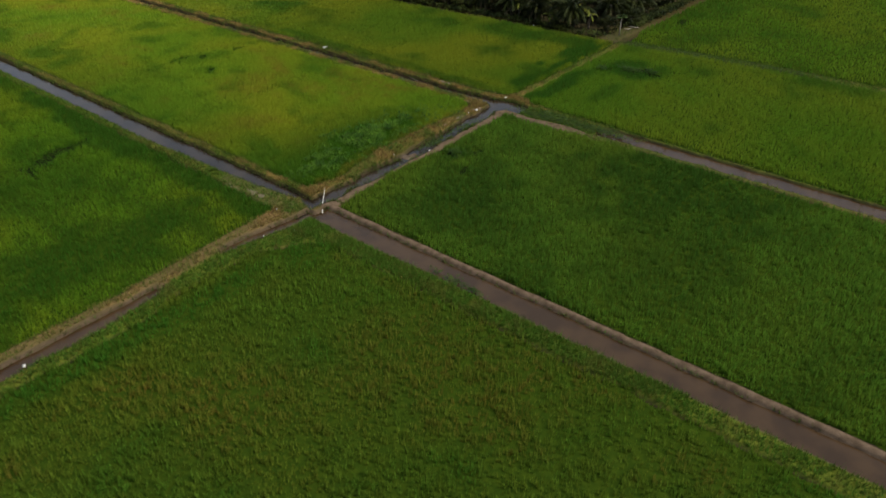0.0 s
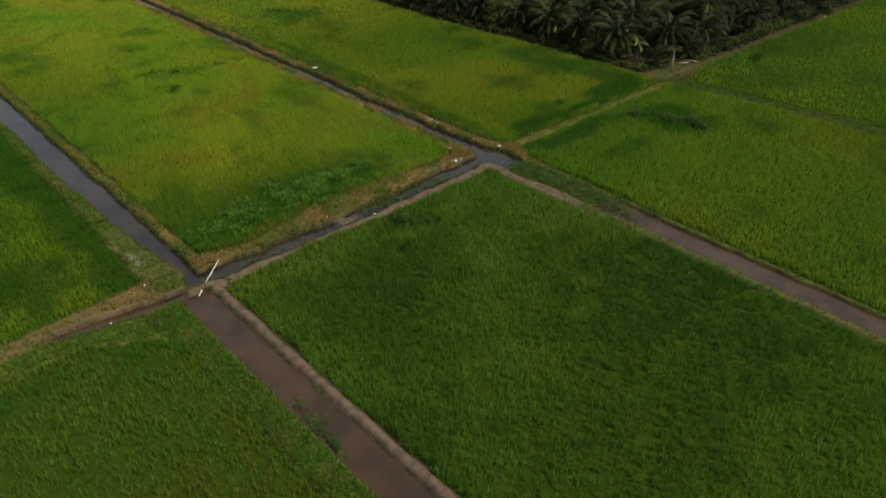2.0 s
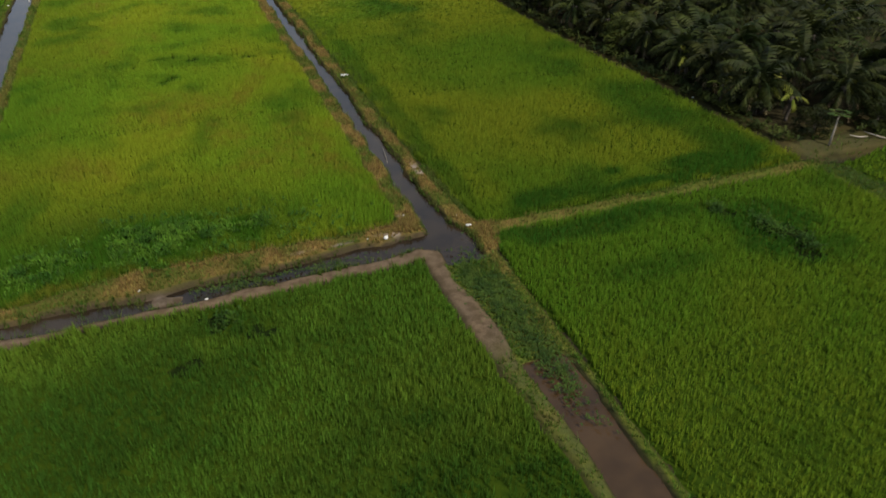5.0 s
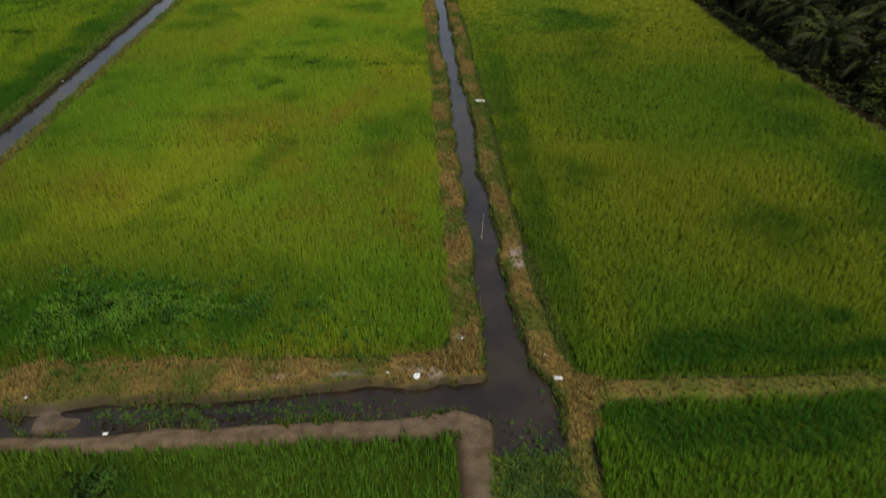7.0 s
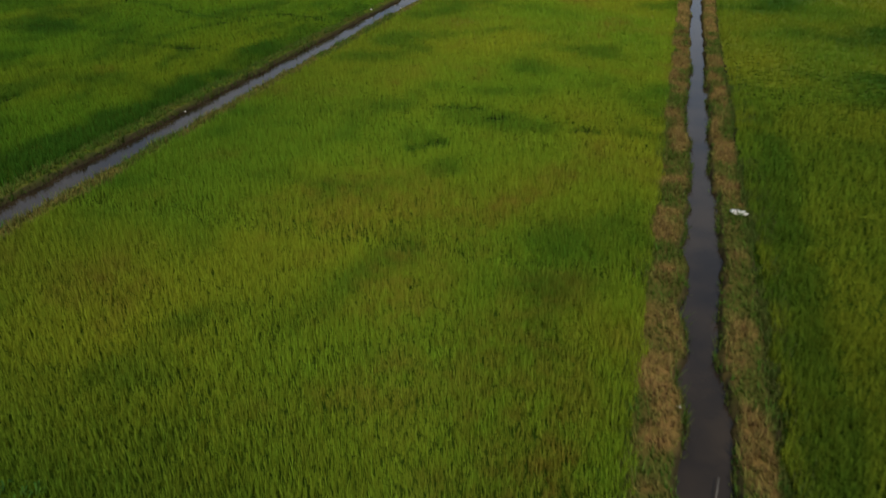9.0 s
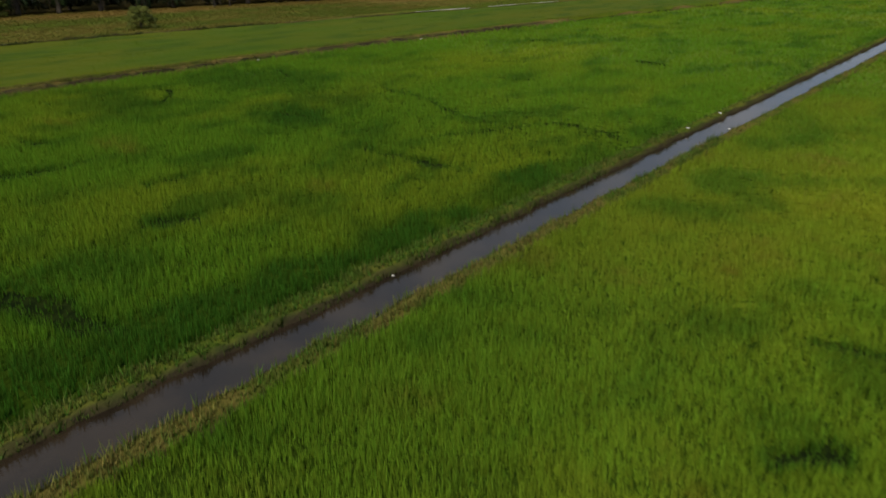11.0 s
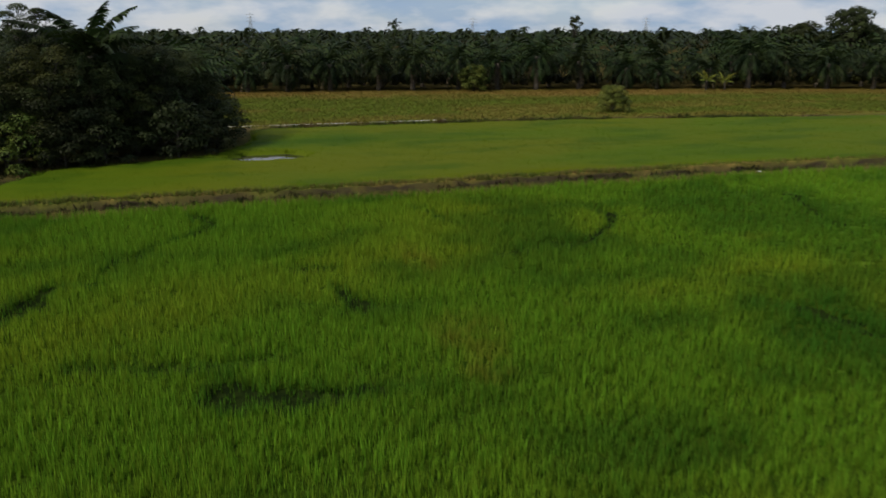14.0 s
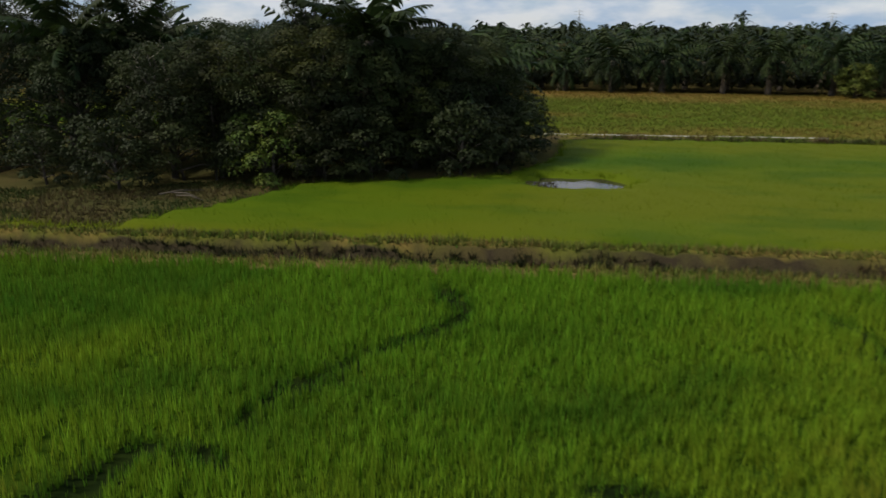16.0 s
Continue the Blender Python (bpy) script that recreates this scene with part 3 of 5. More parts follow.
    cut(0.95 - np.hypot(x + 2.3, y + 0.72) + e1 * 0.7, -0.5)
    cut(np.minimum.reduce([x + 30.15, -28.25 - x, -2.55 - y]) + e1 * 0.25, -0.45, 0.7)
    side = np.minimum(side_ditch_north(x) - y, y - side_ditch_south(x)) + e1 * 0.3
    cut(np.minimum.reduce([side, -29.6 - x, x + 37.6]), -0.4, 0.5)
    cut(np.minimum.reduce([side, x + 130, -43.0 - x]), -0.4, 0.5)
    # mud plug in the cross ditch, and ash-grey litter spots on the banks
    plug = smooth(1.0, 0.4, np.hypot((x + 16.9) / 1.8, (y + 1.35) / 0.8) + e1 * 0.9)
    z = z * (1 - plug) + (-0.27 + 0.26 * vnoise(x, y, 0.55, 13)) * plug
    mud = np.maximum(mud, plug * 0.55)
    ash = np.maximum(ash, plug * 0.25 * smooth(0.4, 0.7, vnoise(x, y, 0.5, 12)))
    for px, py, rx, ry in ((-4.5, 0.5, 0.9, 0.4), (-0.45, 8.2, 0.4, 1.5), (-7.6, 0.5, 0.45, 0.25), (-9.4, 0.45, 0.5, 0.25), (-3.3, 2.4, 0.35, 0.3), (-30.4, 3.0, 0.3, 1.6), (-30.8, 6.0, 0.25, 0.8)):
        spot = smooth(1.1, 0.5, np.hypot((x - px) / rx, (y - py) / ry) + e1 * 0.8)
        ash = np.maximum(ash, spot * smooth(0.25, 0.6, vnoise(x, y, 0.3, 11)) * np.where(x < -29, 0.5, 0.9))
    # shallow pool beside the clump
    pool = smooth(1.15, 0.8, np.hypot((x + 92.9) / 2.3, (y - 32.1) / 3.4) + e1 * 0.4)
    z = z * (1 - pool) - 0.25 * pool
    return z, grass, straw, mud, ash


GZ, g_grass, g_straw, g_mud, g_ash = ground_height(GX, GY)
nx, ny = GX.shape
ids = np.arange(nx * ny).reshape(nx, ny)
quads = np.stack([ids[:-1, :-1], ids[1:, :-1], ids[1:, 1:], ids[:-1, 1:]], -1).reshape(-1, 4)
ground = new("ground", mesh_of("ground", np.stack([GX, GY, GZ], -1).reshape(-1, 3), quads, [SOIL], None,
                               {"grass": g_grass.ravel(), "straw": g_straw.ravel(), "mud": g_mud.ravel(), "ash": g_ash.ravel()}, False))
tagged(ground, "flat farmland soil with earth banks, paths and cut ditches", "ground", kind="structure")


def water_sheet(name, label, xs, ys, z, mat):
    v = [(xs[0], ys[0], z), (xs[1], ys[0], z), (xs[1], ys[1], z), (xs[0], ys[1], z)]
    return tagged(new(name, mesh_of(name, v, [(0, 1, 2, 3)], [mat])), label, "water", kind="structure")


water_sheet("water_canal_west", "dark still water in a straight irrigation canal", (-31.0, -27.2), (-2.1, 232), -0.17, WATER)
water_sheet("water_canal_east", "dark still water in a narrow field ditch", (-5.4, 1.2), (-9.0, 231), -0.17, WATER)
water_sheet("water_silty_ditch", "silty brown water in a field ditch with muddy scum", (-3.0, 0.9), (-60, -9.0), -0.165, MUDDY)
water_sheet("water_cross_ditch", "shallow dark water in a weedy cross ditch", (-27.2, -5.4), (-2.9, 0.5), -0.175, WATER)
water_sheet("water_brown_canal", "silty brown water in a canal beside an earth path", (-30.9, -28.0), (-60, -2.1), -0.15, MUDDY)
water_sheet("water_side_ditch", "silty brown water in a shallow side ditch", (-130, -30.9), (-3.6, -0.7), -0.155, MUDDY)
water_sheet("water_pool", "shallow bright pool in the rice beside trees", (-95.8, -90.0), (27.8, 36.4), -0.04, POOL)

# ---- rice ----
def rice_field(label, mat, box, inside, zones, height=0.5, trails=(), lush=None, straw=None, step=0.5, seed=1, blade=0.021, under=0.30, clump=0.35, stems=RICE_SHADE_STEM, far=80, lean=0.27):
    """One field: a closed canopy of stems with separate leaf tufts standing out of it. zones: (x0, x1, y0, y1, tufts per square metre, size)."""
    rng = np.random.default_rng(seed)
    x0, x1, y0, y1 = box

    def edge(x, y):
        return inside(x, y) + (vnoise(x, y, 1.1, seed + 30) - 0.5) * 0.34 + (vnoise(x, y, 0.4, seed + 31) - 0.5) * 0.16

    def rise(x, y):
        k = smooth(0.0, 0.16, edge(x, y))
        if trails:
            k = k * (1 - 0.9 * trail_distance(x, y, trails))
        return k

    def stand(x, y):
        return height * (0.86 + 0.20 * vnoise(x, y, 7, seed) + 0.12 * vnoise(x, y, 1.6, seed + 1))

    def lumps(x, y):
        return smooth(0.2, 0.8, vnoise(x, y, 0.24, seed + 9) * 0.65 + vnoise(x, y, 0.9, seed + 10) * 0.35)

    xs, ys = np.arange(x0, x1 + step, step), [y0]
    while ys[-1] < y1:
        ys.append(ys[-1] + (step if ys[-1] < 90 else step * 4))
    X, Y = np.meshgrid(xs, np.array(ys), indexing="ij")
    X, Y = X + (vnoise(X, Y, 0.3, 5) - 0.5) * step * 0.6, Y + (vnoise(X, Y, 0.3, 6) - 0.5) * step * 0.6
    K = rise(X, Y)
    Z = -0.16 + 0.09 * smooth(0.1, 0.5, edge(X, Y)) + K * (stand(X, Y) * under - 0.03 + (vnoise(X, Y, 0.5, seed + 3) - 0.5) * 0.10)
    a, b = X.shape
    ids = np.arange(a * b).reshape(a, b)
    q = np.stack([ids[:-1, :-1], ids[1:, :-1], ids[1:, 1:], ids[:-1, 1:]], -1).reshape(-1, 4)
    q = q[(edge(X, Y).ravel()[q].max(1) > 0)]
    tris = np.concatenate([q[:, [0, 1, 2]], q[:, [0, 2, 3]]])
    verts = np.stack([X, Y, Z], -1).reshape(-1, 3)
    pieces, px, py = [(verts, tris)], [verts[:, 0]], [verts[:, 1]]
    for zx0, zx1, zy0, zy1, density, size in zones:
        n = int((zx1 - zx0) * (zy1 - zy0) * density)
        tx, ty = rng.uniform(zx0, zx1, n), rng.uniform(zy0, zy1, n)
        ty = ty + rng.normal(0, 2.5, n) * (ty > 20)
        k = rise(tx, ty)
        keep = (edge(tx, ty) > 0.02) & (k > rng.uniform(-0.12, 0.7, n)) & (lumps(tx, ty) > clump * rng.uniform(0.0, 0.45, n) - 0.06)
        tx, ty, k = tx[keep], ty[keep], k[keep]
        h = stand(tx, ty) * (0.45 + 0.55 * k) * (1.0 - 0.55 * clump + clump * lumps(tx, ty)) * rng.uniform(0.78, 1.18, len(tx))
        v, f, src = blades(tx, ty, -0.12 + h * 0.18, h * 0.98, blade * size, lean, rng)
        pieces.append((v, f))
        px.append(tx[src])
        py.append(ty[src])
    v, f = joined(pieces)
    # Slot 1: shade-dark stem sheet, nearer than far; slot 2: dark trail bottoms.
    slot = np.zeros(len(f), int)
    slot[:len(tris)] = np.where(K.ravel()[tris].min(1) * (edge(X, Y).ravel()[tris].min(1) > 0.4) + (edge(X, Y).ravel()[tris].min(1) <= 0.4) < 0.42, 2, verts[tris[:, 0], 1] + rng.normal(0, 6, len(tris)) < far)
    px, py = np.concatenate(px), np.concatenate(py)
    zero = np.zeros(len(v))
    # Trail edges take the lush tone to put the hollow's shade in colour.
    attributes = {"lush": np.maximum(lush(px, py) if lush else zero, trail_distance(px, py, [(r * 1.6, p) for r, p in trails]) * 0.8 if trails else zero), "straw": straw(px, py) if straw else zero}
    ob = new("rice_field", mesh_of("rice_field", v, f, [mat, stems, TRAIL_SHADE_MUD], slot, attributes))
    return tagged(ob, label, "rice field", kind="stuff")


def blob(cx, cy, rx, ry):
    return lambda x, y: smooth(1.3, 0.5, np.hypot((x - cx) / rx, (y - cy) / ry) + (vnoise(x, y, 1.5, 40) - 0.5) * 0.8)


def most(*fields):
    return lambda x, y: np.clip(np.maximum.reduce([f(x, y) for f in fields]), 0, 1)


def north_inside(x, y):
    corner = 1.6 - np.hypot(np.maximum(x + 5.0, 0), np.maximum(3.0 - y, 0))
    turn = 1.8 - np.hypot(np.minimum(x + 25.3, 0), np.minimum(y - 2.6, 0))
    return np.minimum.reduce([x + 27.1, canal_b_left(y) - 1.0 - x, y - north_rice_south(x), corner + 10 * ((x < -5) | (y > 3.0)), turn + 10 * ((x > -25.3) | (y > 2.6))])


rice_field("ripening yellow-green rice between two straight ditches", RICE_NORTH, (-28, -2.6, -0.6, 232), north_inside,
           [(-28, -3, 0, 30, 170, 0.84), (-28, -3, 30, 50, 100, 1.0), (-28, -3, 50, 82, 44, 1.35), (-28, -3, 82, 232, 6, 3.0)], 0.5, THIN_NORTH,
           most(blob(-17, 4.3, 8.5, 2.8), blob(-23.5, 3.0, 2.6, 1.3), lambda x, y: 0.3 * blob(-5.5, 5.0, 2.4, 2.8)(x, y), lambda x, y: 0.45 * blob(-13, 35, 3.5, 1.6)(x, y), lambda x, y: 0.4 * smooth(-17, -26, x), lambda x, y: smooth(14, 4, y) * (0.2 + 0.75 * smooth(-9, -16, x))),
           lambda x, y: smooth(1.0, 0.1, y - north_rice_south(x) + (vnoise(x, y, 0.8, 50) - 0.5)) * 0.6 + 0.5 * most(blob(-11.5, 18, 2.2, 3.2), blob(-6.8, 15.4, 2.6, 4.2), blob(-10, 12.8, 2.2, 2.2), blob(-14, 24, 6, 3))(x, y), seed=11, clump=0.16, far=46, stems=RICE_SHADE_STEM_BRIGHT, blade=0.0175)
rice_field("green and olive rice beside a palm grove", RICE_EAST, (-4, 26, 0, 200),
           lambda x, y: np.minimum.reduce([x - canal_b_right(y) - 1.2 - 0.25 * smooth(11, 7, y), grove_edge(y) - 0.5 - x, y - 0.2 - 0.15 * smooth(12, 16, x)]),
           [(-2, 14, 0, 24, 120, 0.9), (14, 26, 0, 24, 70, 1.1), (-2, 26, 24, 42, 62, 1.15), (-2, 24, 42, 75, 26, 1.6), (-5, 24, 75, 200, 4, 3.2)], 0.5, (),
           most(blob(6.6, 1.3, 4.4, 1.5), blob(19, 2.2, 4, 1.5), blob(14, 1.0, 12, 0.6), lambda x, y: 0.55 * blob(1.0, 20, 0.9, 25)(x, y), blob(11.5, 3.1, 1.0, 0.7)), seed=12, clump=0.14, far=46, stems=RICE_SHADE_STEM_BRIGHT, blade=0.0175)
rice_field("dense dark green rice framed by earth paths", RICE_MIDDLE, (-28, -2.6, -62, -1.8),
           lambda x, y: np.minimum.reduce([x + 27.5, middle_rice_east(y) - x, middle_rice_north(x) - y]),
           [(-28, -3, -24, -2, 84, 0.95), (-28, -3, -45, -24, 58, 1.08), (-28, -3, -62, -45, 20, 1.8)], 0.52, [(0.42, [(-14.8, -3.4), (-14.3, -4.7)]), (0.3, [(-16.8, -7.1), (-15.7, -6.8)]), (0.25, [(-13.0, -5.6), (-12.2, -6.0)])],
           most(blob(-14.2, -4.6, 1.6, 1.3), blob(-6, -23, 8, 10), lambda x, y: 0.6 * blob(-18, -27, 8, 5)(x, y), lambda x, y: 0.85 * blob(-20, -9, 7, 4)(x, y)), seed=13, clump=0.42)
rice_field("olive green rice with browning patches beside a brown canal", RICE_SOUTH, (-125, -30.6, -80, -3.2),
           lambda x, y: np.minimum.reduce([-31.85 - x, south_rice_north(x) - 0.05 - y]),
           [(-66, -31.5, -46, -3, 45, 1.1), (-125, -66, -60, -4, 3, 3.0)], 0.5, (),
           most(blob(-34, -6.0, 3.0, 2.4), blob(-45, -5.6, 14, 1.3)),
           lambda x, y: 0.75 * most(blob(-37, -22, 5.5, 8.0), blob(-46, -15, 5.0, 4.0), blob(-33.0, -22, 0.8, 14))(x, y), seed=14, clump=0.65)
rice_field("wide bright green rice field with trampled trails", RICE_WEST, (-78, -30.0, -1.5, 232),
           lambda x, y: np.minimum.reduce([-31.0 - 0.15 * smooth(9, 5, y) - x, x - bund_west(y) - 0.6, y - west_rice_south(x)]),
           [(-77.5, -30.1, -1.3, 18, 60, 1.0), (-77.5, -30.1, 18, 42, 100, 0.95), (-77.5, -30.1, 42, 52, 60, 1.15), (-77.5, -30.1, 52, 82, 36, 1.35), (-77.5, -31, 82, 140, 9, 2.4), (-77, -31, 140, 232, 3, 4.0)], 0.52, TRAMPLED,
           most(blob(-31.5, 20, 2.4, 40), blob(-45, 5, 14, 4), lambda x, y: 0.6 * most(blob(-41, 18, 6, 7), blob(-73, 14, 4, 8), blob(-66, 56, 9, 5))(x, y), lambda x, y: 0.6 * blob(-66, 42, 6, 4)(x, y), blob(-53, 48, 3.0, 3.0)),
           lambda x, y: 0.6 * most(blob(-55.2, 35.8, 2.0, 1.3), blob(-52.8, 35.6, 0.8, 1.0), blob(-63.5, 36.5, 2.5, 1.0), blob(-39.5, 38, 1.2, 0.8))(x, y), seed=15, step=0.42, clump=0.30, far=60, stems=RICE_SHADE_STEM_MID, blade=0.0165)
rice_field("mid green rice with a tall weedy patch in its corner", RICE_CORNER, (0.2, 31, -62, -0.4),
           lambda x, y: np.minimum.reduce([x - 0.6, ditch_east(y) - 0.1 - x, -0.78 - 0.3 * smooth(11, 7, x) - 0.5 * smooth(2.0, 0.8, x) - y]),
           [(0.2, 14, -14, -0.5, 84, 0.95), (14, 28, -14, -0.5, 55, 1.1), (0.2, 28, -36, -14, 52, 1.1), (0.2, 30, -62, -36, 10, 2.2)], 0.52, THIN_CORNER,
           most(blob(7, -2.6, 7, 1.4), blob(16.5, -6, 3.5, 4.0), lambda x, y: 0.6 * blob(8, -7.5, 3.5, 1.2)(x, y)), seed=16, clump=0.2)
rice_field("green rice beyond an overgrown ditch", RICE_CORNER, (26, 110, -62, 0.6),
           lambda x, y: np.minimum.reduce([x - ditch_east(y) - 2.2, 108 - x, 0.1 - 0.9 * smooth(32, 28, x) - y]),
           [(26, 75, -40, 0.3, 14, 2.0), (75, 110, -60, -0.5, 3, 3.5)], 0.5, [(0.5, [(38, -2.6), (41, -2.2)])], None, seed=17, step=0.7)


def strip_inside(x, y):
    clump = np.where(y < 31.5, x - clump_edge(y), np.where(y < 36, np.hypot(x + 110, y - 31.5) * 0 + 9, 9))
    pool = (np.hypot((x + 92.9) / 2.3, (y - 32.1) / 3.4) - 0.88) * 2.0
    worn = np.maximum(0.5 - np.abs(x + 80.2), y - 12.5 + (x + 81) * 0.55) + (vnoise(x, y, 1.6, 44) - 0.5) * 2.2
    return np.minimum.reduce([bund_west(y) - 2.85 - x, x - strip_edge(y) + 0.4, y + 40, clump, pool, worn])


rice_field("thin yellow-green rice strip beyond a muddy ditch", RICE_FAR, (-112, -60, -40, 232), strip_inside,
           [(-111, -78.5, -5, 75, 40, 1.2), (-110, -72, 75, 140, 9, 2.6), (-100, -60, 140, 232, 3, 4.0)], 0.42,
           # Dark lush blobs paint the tree clump's cast shadow on the rice.
           (), most(blob(-98.6, 36.5, 2.6, 5.5), lambda x, y: 0.5 * blob(-100, 42, 3, 8)(x, y)),
           None, seed=18, step=0.8, clump=0.0, under=0.92, stems=RICE_FAR, lean=1.3)


# ---- grass on banks and meadow ----
def grass_stuff(name, label, mat, spots, seed, size, height, keep_if, dry, lean=0.6):
    rng = np.random.default_rng(seed)
    xs, ys = [], []
    for x0, x1, y0, y1, density in spots:
        n = int(abs((x1 - x0) * (y1 - y0)) * density)
        xs.append(rng.uniform(x0, x1, n))
        ys.append(rng.uniform(y0, y1, n))
    x, y = np.concatenate(xs), np.concatenate(ys)
    z, g, s, m, ash = ground_height(x, y)
    keep = keep_if(x, y, z, g, s, m, ash, rng.uniform(0, 1, len(x)))
    x, y, z, s = x[keep], y[keep], z[keep], s[keep]
    h = height * rng.uniform(0.5, 1.3, len(x)) * (0.6 + 0.8 * vnoise(x, y, 1.2, seed))
    v, f, src = blades(x, y, z - 0.02, h, size, lean, rng)
    straw = np.clip(dry(x, y, s) + rng.normal(0, 0.18, len(x)), 0, 1)
    return tagged(new(name, mesh_of(name, v, f, [mat], None, {"straw": straw[src]})), label, "grass", kind="stuff")


def off_plug(x, y):
    return np.hypot((x + 16.9) / 2.0, (y + 1.3) / 1.0) > 0.45 + 0.5 * vnoise(x, y, 0.5, 14)


def on_bank(x, y, z, g, s, m, ash, r):
    return (z > -0.15) & (r < np.clip(g + 0.75 * s - 0.75 * m - ash, 0, 1))


grass_stuff("bank_grass", "green and straw-dry grass along ditch banks", BANK_GRASS,
            [(-31.4, -26.7, -1, 60, 100), (-5.2, 1.6, -1, 60, 105), (-28, -2, -2.8, 2.6, 95), (-4, 1.2, -16, -1, 110), (-4, 1.2, -40, -16, 40), (0, 26, -1.6, 0.8, 50),
             (-56, -28.6, -5.2, 0.6, 75), (-32.6, -30, -32, -1, 110), (-30, -27, -32, -1, 45), (-32.6, -27, -46, -32, 40), (-80.2, -75.6, 0, 60, 110), (-81, -76, 60, 90, 40), (-79, -68, 90, 130, 14), (23.5, 30, -30, 0, 60), (24, 75, 0.2, 3.6, 26),
             (-31.4, -27.2, 60, 120, 14), (-5.6, 0.5, 60, 120, 18)], 31, 0.017, 0.30,
            on_bank, lambda x, y, s: np.where(x < -60, 0.25 + s * 0.4, s))
grass_stuff("margin_grass", "ragged green grass hanging over ditch edges", MARGIN_GRASS,
            [(-31, -26.8, -3, 50, 120), (-4.2, 0.6, -2.6, 50, 240), (-28, -2, -2.3, 0.3, 150), (-56, -30, -3.2, -1.0, 70), (-31.2, -27.6, -40, -3, 60)], 33, 0.018, 0.36,
            lambda x, y, z, g, s, m, ash, r: (z > -0.34) & (z < 0.0) & off_plug(x, y) & (r < smooth(0.34, 0.6, vnoise(x, y, 1.4, 71) * 0.6 + vnoise(x, y, 0.4, 72) * 0.4 + 0.06 * (x < -5) * (x > -26) + 0.22 * (x < -27))),
            lambda x, y, s: 0.15 + 0.3 * vnoise(x, y, 0.7, 73), 0.7)
# Rank grass in near-black colour carries the ditch's overhang shade.
grass_stuff("rank_ditch_grass", "rank grass lining a sunken ditch, darkened for the shade in it", RANK_SHADE_GRASS,
            [(-80.5, -76.0, 0, 70, 190), (-79, -70, 70, 125, 30), (-112, -100, 30, 100, 30)], 35, 0.024, 0.34,
            lambda x, y, z, g, s, m, ash, r: (z < 0.05) & ((np.abs(x - bund_west(y) + 1.25) < 0.75) | (np.abs(x - strip_edge(y) + 2.2) < 1.1)) & (r < smooth(0.10, 0.4, vnoise(x, y * 0.5, 1.2, 79))),
            lambda x, y, s: smooth(0.45, 0.75, vnoise(x, y, 1.7, 78)), 0.8)
grass_stuff("far_ditch_fringe", "dark rough grass along a ditch at the meadow's edge", FRINGE_GRASS,
            [(-114, -98, 34, 130, 34)], 38, 0.05, 0.5,
            lambda x, y, z, g, s, m, ash, r: (np.abs(x - strip_edge(y) + 1.9 + 1.2 * (vnoise(x, y, 3.0, 87) - 0.5)) < 0.9) & (r < smooth(0.3, 0.55, vnoise(x, y * 0.4, 2.4, 88))),
            lambda x, y, s: smooth(0.4, 0.7, vnoise(x, y, 2.2, 89)), 0.7)
grass_stuff("ditch_grass", "clumps of green grass standing in a shallow ditch", MARGIN_GRASS,
            [(-26, -4.2, -1.8, -0.3, 80)], 34, 0.018, 0.42,
            lambda x, y, z, g, s, m, ash, r: off_plug(x, y) & (r < smooth(0.52, 0.68, vnoise(x, y, 1.1, 75) * 0.7 + vnoise(x, y, 0.35, 76) * 0.3 + 0.20 * smooth(-6, -10, x) * smooth(-18, -15, x))),
            lambda x, y, s: 0.1 + 0.2 * vnoise(x, y, 0.7, 73), 0.55)
grass_stuff("meadow_grass", "rough yellowing meadow grass before the palms", MEADOW_GRASS,
            [(-158, -106, 8, 130, 13), (-140, -85, 130, 235, 4)], 32, 0.042, 0.24,
            lambda x, y, z, g, s, m, ash, r: (z > -0.1) & (r < g) & (x < strip_edge(y) - 0.8) & (x > palm_edge(y) - 3),
            lambda x, y, s: np.clip(s, 0, 1), 1.4)


grass_stuff("lush_bank_grass", "lush bright green grass on a low canal bank", LUSH_GRASS,
            [(-32.2, -29.9, -34, -2.4, 120), (-32.2, -29.9, -46, -34, 60), (-52, -30, -4.8, -1.8, 70)], 37, 0.02, 0.30,
            lambda x, y, z, g, s, m, ash, r: (z > -0.1) & (g > 0.8) & (m < 0.2) & (r < 0.9) & (y < -1.9),
            lambda x, y, s: 0.6 * smooth(0.5, 0.75, vnoise(x, y, 1.3, 85)), 0.6)
# Shade beside the clump is put into this grass's dark colour.
grass_stuff("shaded_grass", "trodden grass by a tree clump, its shade painted dull", SHADED_GRASS,
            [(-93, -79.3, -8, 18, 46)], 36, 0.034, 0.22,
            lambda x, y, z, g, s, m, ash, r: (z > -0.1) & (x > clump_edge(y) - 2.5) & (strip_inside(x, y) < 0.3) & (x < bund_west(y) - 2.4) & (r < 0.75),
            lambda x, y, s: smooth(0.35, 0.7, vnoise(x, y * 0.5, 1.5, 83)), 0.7)


